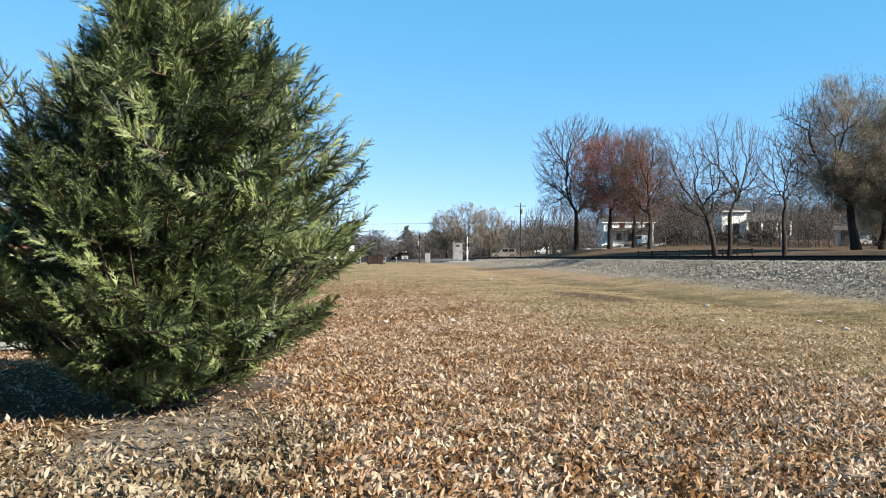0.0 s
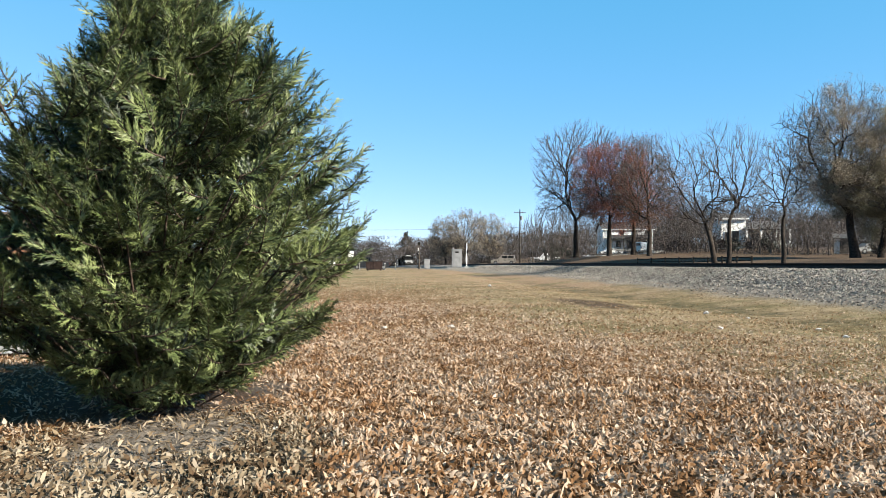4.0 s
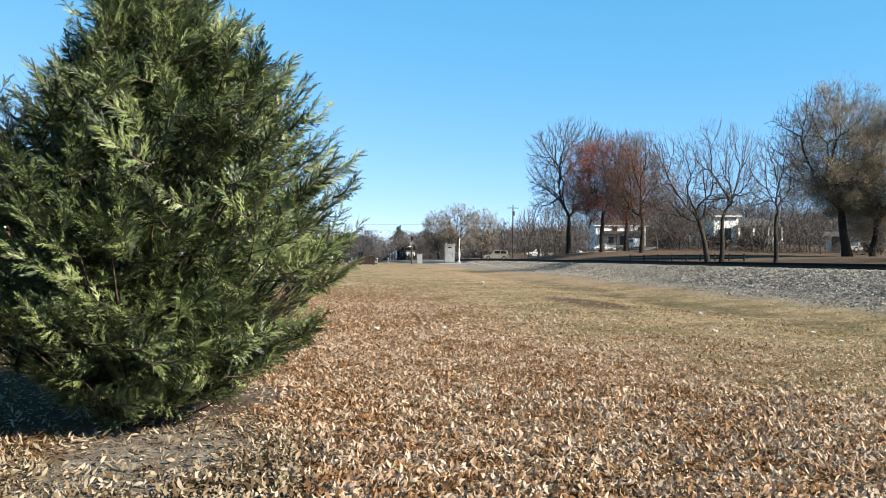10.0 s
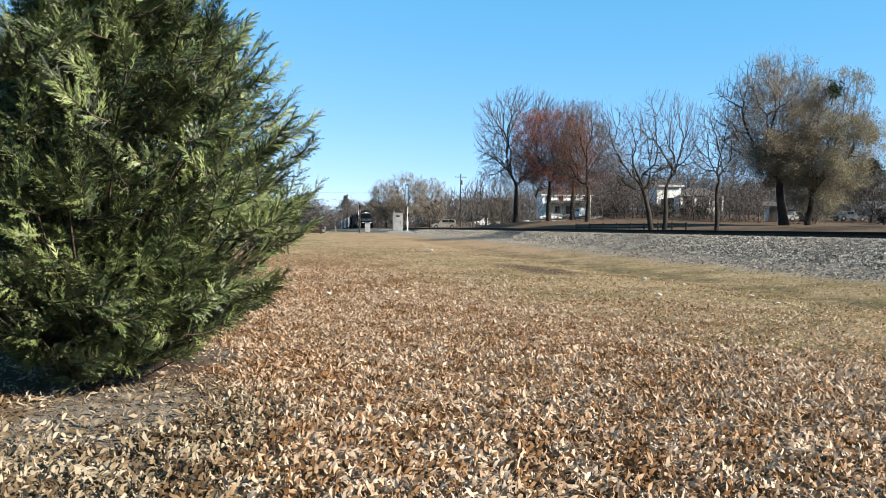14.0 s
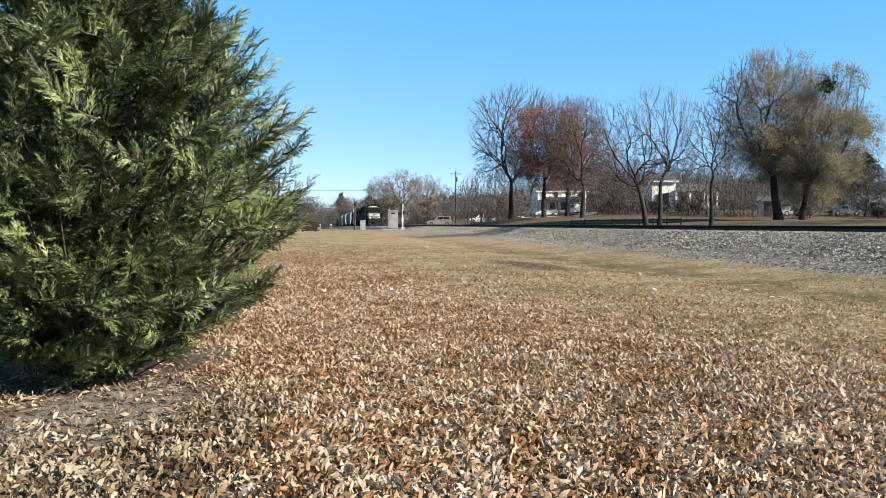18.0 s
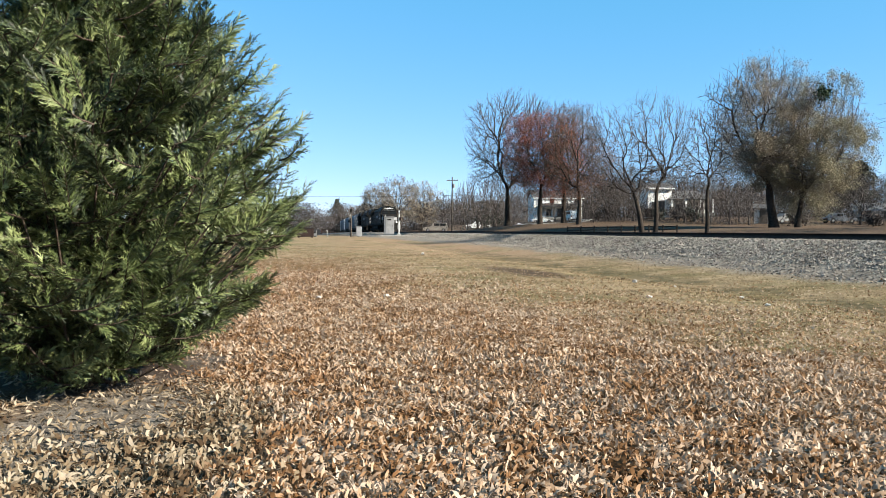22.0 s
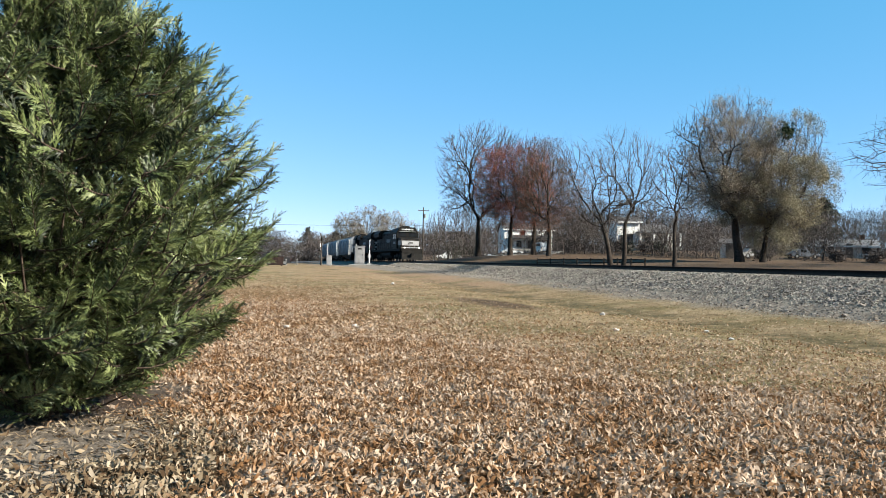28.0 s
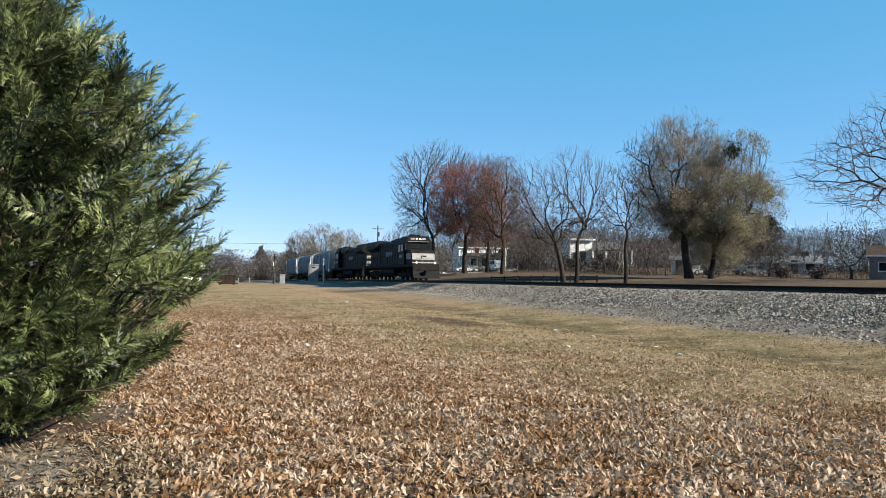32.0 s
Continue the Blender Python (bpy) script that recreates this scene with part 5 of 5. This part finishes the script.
def road_sign(m, label):
    ob = thing("road_sign", m, label, "road sign")
    part("post", tube((0, 0, 0), (0, 0, 2.5), 0.035, 0.035, 8), M["grey_paint"], ob)
    part("board", box((0, -0.05, 2.1), (0.72, 0.02, 0.78), 0.006), M["white_paint"], ob, "plain white board")
    return ob


road_sign(spot(-11.1, 112, 0.05, 6), "white square road sign on a thin post")


def marker(m):
    ob = thing("marker_post", m, "short white marker post in the grass", "marker post", group="marker posts")
    part("post", box((0, 0, 0.4), (0.1, 0.1, 0.75), 0.02), M["concrete"], ob)
    part("cap", box((0, 0, 0.86), (0.15, 0.15, 0.06), 0.01), M["white_paint"], ob)
    return ob


first = marker(spot(-10.5, 106))
for az, d in ((-8.7, 104), (-7.95, 112), (-0.2, 150), (1.65, 138)):
    copy_thing(first, spot(az, d))


def utility_pole(m, h):
    ob = thing("utility_pole", m, "dark wooden utility pole with a crossarm", "utility pole")
    part("pole", tube((0, 0, 0), (0, 0, h), 0.17, 0.11, 10), M["pole_wood"], ob)
    part("crossarm", box((0, 0, h - 0.7), (2.4, 0.1, 0.12), 0.01), M["pole_wood"], ob)
    for x in (-1.1, -0.5, 0.5, 1.1):
        part("insulator", tube((x, 0, h - 0.64), (x, 0, h - 0.44), 0.05, 0.04, 8), M["grey_paint"], ob)
    part("transformer", tube((0.32, 0, h - 2.3), (0.32, 0, h - 1.4), 0.25, 0.25, 14), M["grey_paint"], ob)
    return ob


utility_pole(spot(0.86, 170), 11.3)
utility_pole(spot(-33, 150), 9.6)


def wire(p, q, sag):
    n = 25
    c = np.linspace(0, 1, n)
    P = np.array(p)[None] * (1 - c)[:, None] + np.array(q)[None] * c[:, None]
    P[:, 2] -= sag * 4 * c * (1 - c)
    V, F = sweep(P, np.full(n, 0.022), 5)
    tagged(new("power_line", fast_mesh("power_line", V, F, M["cable"])), "thin dark overhead cable between utility poles", "cable", group="overhead cables")


_p0 = (150 * math.sin(radians(-33)), 150 * math.cos(radians(-33)), 8.2)
_p1 = (170 * math.sin(radians(0.86)), 170 * math.cos(radians(0.86)), 9.0)
wire(_p0, _p1, 0.9)
wire(_p1, (70, 175, 10.4), 0.8)

# ---- vehicles ----


def vehicle(m, shape, paint, label, category):
    """A car: body and cabin from side outlines, wheels with rims, windows, lights."""
    L, W, H = {"suv": (4.7, 1.85, 1.75), "sedan": (4.6, 1.8, 1.42), "pickup": (5.4, 1.95, 1.8), "van": (5.3, 2.0, 2.1)}[shape]
    ob = thing(category.replace(" ", "_"), m, label, category, group="parked vehicles")
    a = L / 2
    belt = H * 0.58
    low = [(-a, 0.45), (-a + 0.02, belt - 0.1), (-a + 0.15, belt), (a - 1.3, belt), (a - 0.25, belt - 0.13), (a, 0.75), (a, 0.4), (a - 0.3, 0.3), (-a + 0.3, 0.3)]
    part("body", prism(low, "y", -W / 2, W / 2, 0.05), M[paint], ob)
    top = {"suv": [(-a + 0.1, belt), (-a + 0.3, H - 0.05), (a - 2.0, H), (a - 1.3, belt)], "sedan": [(-a + 0.7, belt), (-a + 1.4, H), (a - 2.1, H), (a - 1.3, belt)],
           "pickup": [(-0.3, belt), (-0.15, H), (a - 2.1, H), (a - 1.35, belt)], "van": [(-a + 0.05, belt), (-a + 0.15, H), (a - 1.4, H), (a - 0.7, belt)]}[shape]
    part("cabin", prism(top, "y", -W / 2 + 0.12, W / 2 - 0.12, 0.06), M[paint], ob)
    x0, x1 = top[1][0] + 0.08, top[2][0] - 0.02
    for y in (-W / 2 + 0.11, W / 2 - 0.11):
        for k in range(2):
            w = (x1 - x0) / 2
            part("window", box((x0 + w * (k + 0.5), y, belt + (H - belt) * 0.52), (w - 0.1, 0.03, (H - belt) * 0.62), 0.01), M["glass"], ob, "dark side window")
    sl = Vector((top[3][0] - top[2][0], 0, top[3][1] - top[2][1]))
    part("windscreen", box(((top[2][0] + top[3][0]) / 2 + 0.02, 0, (top[2][1] + top[3][1]) / 2 + 0.01), (0.02, W - 0.5, sl.length * 0.8), 0.004, Euler((0, math.atan2(-sl.x, -sl.z) + math.pi, 0)).to_matrix()), M["glass"], ob)
    for x in (-a + 0.85, a - 0.9):
        for y in (-W / 2 + 0.1, W / 2 - 0.1):
            wh = part("wheel", tube((0, -0.11, 0), (0, 0.11, 0), 0.34, 0.34, 18), M["rubber"], ob, "black tyre")
            wh.matrix_basis = pose(x, y, 0.34)
            part("rim", tube((0, -0.12, 0), (0, 0.12, 0), 0.2, 0.2, 12), M["alloy"], wh, "pale metal rim")
    for y in (-W / 2 + 0.3, W / 2 - 0.3):
        part("headlight", box((a - 0.02, y, 0.68), (0.06, 0.35, 0.14), 0.02), M["alloy"], ob)
        part("tail_light", box((-a + 0.0, y, belt - 0.25), (0.06, 0.2, 0.2), 0.02), M["red_lens"], ob)
    for x in (-a, a):
        part("bumper", box((x, 0, 0.45), (0.14, W - 0.1, 0.2), 0.04), M["black_frame"], ob)
    return ob


vehicle(spot(-0.3, 152, 0.07, 178), "suv", "car_brown", "brown sport utility vehicle on the road", "car")
vehicle(spot(2.75, 172, 0.07, 176), "pickup", "car_white", "white pickup truck on the far road", "pickup truck")
vehicle(spot(-9.75, 113, 0.02, 190), "pickup", "car_dark", "dark pickup truck behind the dumpster", "pickup truck")
vehicle(spot(-12.3, 122, 0.07, 35), "sedan", "car_white", "white sedan on the road by the sign", "car")
vehicle(spot(4.9, 172, 0.0, 8), "sedan", "car_white", "white sedan parked near the white house", "car")
vehicle(spot(7.2, 168, 0.0, 5), "sedan", "car_white", "white car parked before the white house", "car")
vehicle(spot(9.2, 155, 0.0, 100), "van", "car_white", "white van parked among the oaks", "van")
vehicle(spot(26.35, 126, 0.0, 10), "sedan", "car_blue", "blue-grey car parked behind the leafy tree", "car")
vehicle(spot(23.4, 120, 0.0, 10), "sedan", "grey_paint", "pale grey sedan parked between the trees", "car")
vehicle(spot(-35.4, 92, 0.06, 20), "van", "car_white", "white van in the car park", "van")
vehicle(spot(-34.0, 96, 0.06, 15), "sedan", "car_dark", "dark sedan in the car park", "car")

# ---- houses ----


def window(ob, x, y, z, w, h, glass="glass"):
    fr = part("window", box((x, y, z), (w + 0.16, 0.08, h + 0.16), 0.01), M["white_paint"], ob, "white framed window")
    part("pane", box((x, y - 0.05, z), (w, 0.02, h), 0.004), M[glass], fr, "dark glass pane")
    part("sill", box((x, y - 0.08, z - h / 2 - 0.1), (w + 0.25, 0.14, 0.06), 0.01), M["white_paint"], fr)


def house(m, w, d, h, roof_h, wall, roof, windows, label, hip=False, porch=0.0, stack=True):
    """A house facing -y: walls, gable or hip roof with eaves, windows, door, chimney, porch with columns."""
    ob = thing("house", m, label, "house", group="houses beyond the railway")
    part("wall", box((0, 0, h / 2 - 0.3), (w, d, h + 0.6), 0.02), M[wall], ob, "painted clapboard walls" if wall.startswith("siding") else "")
    e = 0.4
    bm = bmesh.new()
    if hip:
        v = [bm.verts.new(p) for p in ((-w / 2 - e, -d / 2 - e, h), (w / 2 + e, -d / 2 - e, h), (w / 2 + e, d / 2 + e, h), (-w / 2 - e, d / 2 + e, h), (-w / 2 + d / 2, 0, h + roof_h), (w / 2 - d / 2, 0, h + roof_h))]
        for f in ((0, 1, 5, 4), (1, 2, 5), (2, 3, 4, 5), (3, 0, 4), (3, 2, 1, 0)):
            bm.faces.new([v[i] for i in f])
    else:
        bm.free()
        bm = prism([(-d / 2 - e, h - 0.12), (0, h + roof_h), (d / 2 + e, h - 0.12), (d / 2 + e, h - 0.3), (0, h + roof_h - 0.2), (-d / 2 - e, h - 0.3)], "x", -w / 2 - e, w / 2 + e)
        gab = prism([(-d / 2, h - 0.02), (0, h + roof_h - 0.22), (d / 2, h - 0.02)], "x", -w / 2 + 0.003, w / 2 - 0.003)
        part("gable", gab, M[wall], ob)
    part("roof", bm, M[roof], ob, "shingled roof")
    part("fascia", box((0, -d / 2 - e, h - 0.2), (w + 2 * e, 0.05, 0.2), 0.01), M["white_paint"], ob)
    if stack:
        part("chimney", box((w * 0.28, d * 0.1, h + roof_h * 0.8), (0.8, 0.7, roof_h + 0.9), 0.02), M["brick_wall"], ob, "brick chimney")
    for x, z, ww, hh in windows:
        window(ob, x, -d / 2 - 0.06, z, ww, hh)
    if porch:
        part("porch_floor", box((0, -d / 2 - porch / 2, 0.2), (w * 0.8, porch, 0.5), 0.02), M["concrete"], ob)
        part("porch_roof", prism([(-w * 0.44, 2.75), (-w * 0.36, 3.45), (w * 0.36, 3.45), (w * 0.44, 2.75)], "y", -d / 2 - porch - 0.4, -d / 2 - 0.03, 0.02), M[roof], ob, "grey porch roof")
        for k in range(4):
            part("column", box((-w * 0.38 + k * w * 0.2533, -d / 2 - porch + 0.15, 1.6), (0.24, 0.24, 2.35), 0.02), M["wood_grey"], ob, "pale porch column")
    dr = part("door", box((0.3, -d / 2 - 0.05, 1.35), (1.0, 0.08, 2.1), 0.01), M["car_dark"], ob, "dark front door")
    part("door_handle", box((0.65, -d / 2 - 0.11, 1.3), (0.06, 0.06, 0.12), 0.01), M["alloy"], dr)
    return ob


house(spot(8.1, 186, 0.2, 4), 11.0, 7.5, 4.9, 1.7, "siding", "roof_grey", [(-4.2, 1.5, 1.1, 1.4), (-2.2, 1.5, 1.1, 1.4), (3.6, 1.5, 1.1, 1.4), (-4.2, 4.1, 1.0, 1.3), (-1.4, 4.1, 1.0, 1.3), (1.4, 4.1, 1.0, 1.3), (4.2, 4.1, 1.0, 1.3)],
      "two-storey white clapboard house behind the oaks", porch=2.2)
manor = house(spot(14.95, 140, 0.3, -4), 3.8, 7.5, 4.5, 0.9, "siding", "roof_grey", [(-0.9, 1.6, 0.8, 1.2)],
              "white two-storey house with a low grey-roofed porch wing", stack=False)
part("wing_wall", box((5.2, 0.2, 1.2), (5.6, 6.0, 3.0), 0.02), M["siding_warm"], manor, "white clapboard wing")
_bm = bmesh.new()
_v = [_bm.verts.new(p) for p in ((1.2, -5.4, 2.6), (8.6, -5.4, 2.6), (8.6, 3.6, 2.6), (1.2, 3.6, 2.6), (3.6, -0.9, 4.1), (6.4, -0.9, 4.1))]
for f in ((0, 1, 5, 4), (1, 2, 5), (2, 3, 4, 5), (3, 0, 4), (3, 2, 1, 0)):
    _bm.faces.new([_v[i] for i in f])
part("wing_roof", _bm, M["roof_grey"], manor, "grey hipped porch roof")
part("porch_floor", box((4.9, -4.2, 0.1), (7.0, 2.4, 0.5), 0.02), M["concrete"], manor)
for x in (1.7, 3.9, 6.1, 8.2):
    part("column", box((x, -5.1, 1.45), (0.26, 0.26, 2.3), 0.02), M["white_paint"], manor, "white porch column")
for x in (3.4, 6.6):
    window(manor, x, -2.86, 1.5, 1.1, 1.3)
house(spot(28.9, 140, -0.5, -26), 8.0, 6.5, 2.2, 1.0, "siding_warm", "grey_paint", [(-2.4, 1.5, 1.2, 1.1), (2.6, 1.5, 1.4, 1.1)], "low pale house with a pale roof beyond the lawn")
house(spot(35.1, 122, 0.1, -34), 7.0, 5.0, 3.2, 1.3, "blush_wall", "roof_brown", [(-1.9, 1.6, 1.0, 1.1), (1.9, 1.6, 1.0, 1.1)], "small pinkish house at the wood's edge")
house(spot(-38.5, 104, 0.1, 34), 26.0, 10.0, 4.0, 2.6, "brick_wall", "roof_brown", [(-10, 1.7, 1.8, 1.5), (-6, 1.7, 1.8, 1.5), (-2.5, 1.7, 1.8, 1.5), (4, 1.7, 1.8, 1.5), (8, 1.7, 1.8, 1.5)], "long brown brick building with a shingled roof")


def shed(m, w, d, h, mat, label):
    ob = thing("shed", m, label, "shed")
    part("wall", box((0, 0, h / 2), (w, d, h), 0.02), M[mat], ob)
    part("roof", prism([(-d / 2 - 0.2, h - 0.05), (0, h + 0.6), (d / 2 + 0.2, h - 0.05), (d / 2 + 0.2, h - 0.15), (0, h + 0.48), (-d / 2 - 0.2, h - 0.15)], "x", -w / 2 - 0.2, w / 2 + 0.2), M["roof_grey"], ob)
    part("door", box((0, -d / 2 - 0.02, 1.0), (1.1, 0.05, 1.9), 0.01), M["wood_grey"], ob)
    return ob


shed(spot(21.9, 118, 0, -20), 2.4, 2.4, 2.1, "siding_warm", "small pale garden shed beside the tree")


def rail_fence(az0, az1, d0, d1, n):
    ob = thing("rail_fence", pose(0, 0, 0), "low weathered split-rail fence on the far lawn", "fence")
    pts = []
    for k in range(n):
        f = k / (n - 1)
        a, d = radians(az0 + (az1 - az0) * f), d0 + (d1 - d0) * f
        x, y = d * math.sin(a), d * math.cos(a)
        z = ground_at(x, y)
        pts.append(Vector((x, y, z)))
        part("post", box((x, y, z + 0.33), (0.15, 0.15, 0.8), 0.02), M["bark"], ob)
    for p, q in zip(pts, pts[1:]):
        for h in (0.28, 0.58):
            part("rail", tube(p + Vector((0, 0, h)), q + Vector((0, 0, h)), 0.055, 0.05, 6), M["bark"], ob)
    return ob


rail_fence(9.0, 16.4, 92, 82, 9)


def shrub(m, r, h, seed, mat, label):
    rs = np.random.RandomState(seed)
    ob = thing("shrub", m, label, "shrub", group="shrubs by the houses")
    st = Pile()
    tips = []
    for k in range(14):
        t = rs.uniform(0, 6.28)
        e = np.array([math.cos(t) * r * rs.uniform(0.3, 0.9), math.sin(t) * r * rs.uniform(0.3, 0.9), h * rs.uniform(0.5, 0.95)])
        c = np.linspace(0, 1, 5)
        st.add(*sweep(np.stack([e[0] * c ** 1.3, e[1] * c ** 1.3, e[2] * c], -1), 0.035 * (1 - c) + 0.01, 4))
        tips += [e * q for q in (0.5, 0.7, 0.85, 1.0)]
    put("stems", st.mesh("stems", M["twig"]), ob)
    T = np.array(tips)
    n = 1100
    P = T[rs.randint(0, len(T), n)] + rs.normal(0, 0.18 * r, (n, 3))
    P[:, 2] = np.abs(P[:, 2]) + 0.08
    put("foliage", fast_mesh("foliage", *scatter(LEAF, LEAF_F, P, *turn_frames(rs, n, 0.9), 0.3 * rs.uniform(0.5, 1.2, n)), M[mat]), ob)


for k, (az, d, r, h, mat) in enumerate(((3.1, 150, 2.2, 2.8, "pine"), (4.2, 146, 2.3, 2.2, "pine"), (4.9, 146, 1.6, 1.5, "brush"), (15.2, 124, 1.3, 1.5, "pine"), (17.4, 122, 1.2, 1.3, "pine"), (14.1, 130, 1.8, 1.9, "brush"), (14.75, 128, 1.7, 1.7, "brush"), (16.3, 126, 1.7, 1.8, "brush"), (16.9, 128, 1.6, 1.5, "pine"), (11.1, 140, 1.6, 1.7, "brush"), (12.0, 142, 1.8, 1.8, "brush"),
                                       (28.3, 116, 1.4, 1.4, "brush"), (30.6, 118, 2.0, 1.7, "brush"), (24.0, 112, 1.8, 1.6, "brush"))):
    shrub(spot(az, d), r, h, 200 + k, mat, "low dark shrub near the houses" if mat == "pine" else "leafless brown shrub near the houses")

# ---- litter on the grass ----


def scrap(az, d, size, label, seed):
    rs = np.random.RandomState(seed)
    bm = bmesh.new()
    bmesh.ops.create_icosphere(bm, subdivisions=2, radius=size)
    for v in bm.verts:
        v.co += Vector(rs.normal(0, size * 0.22, 3))
        v.co.z *= 0.55
    me = bpy.data.meshes.new("paper_scrap")
    bm.to_mesh(me)
    bm.free()
    me.materials.append(M["paper"])
    ob = tagged(new("paper_scrap", me), label, "paper scrap", group="litter on the lawn")
    ob.matrix_world = spot(az, d, size * 0.4, seed * 37)


for k, (az, d, sz) in enumerate(((13.67, 26.2, 0.085), (14.6, 19.0, 0.06), (-1.2, 47, 0.12), (-3.75, 18.1, 0.07), (-8.5, 18.0, 0.06), (16.3, 27, 0.06), (20.6, 21.5, 0.06), (22.2, 18.5, 0.055), (-15.8, 7.2, 0.03), (-19.0, 5.6, 0.03))):
    scrap(az, d, sz, "crumpled white paper scrap lying on the grass", k + 1)


# ---- motion of the train ----
def motions():
    for ob, back, about in TRAIN:
        walk(ob, [(t, on_track(train_s(t) + back) @ pose(0, 0, 0, 0, 0, about)) for t in np.arange(0, 32.1, 2.0)])
        for bogie in [c for c in ob.children if c.name.startswith("truck")]:
            for w in bogie.children:
                r = 0.53 if ob.name.startswith("locomotive") else 0.46
                at = w.matrix_basis.translation.copy()
                walk(w, [(k * 0.1, Matrix.Translation(at) @ Matrix.Rotation((1 if about == 0 else -1) * 6.65 * k * 0.1 / r, 4, "Y")) for k in range(321)])


motions()
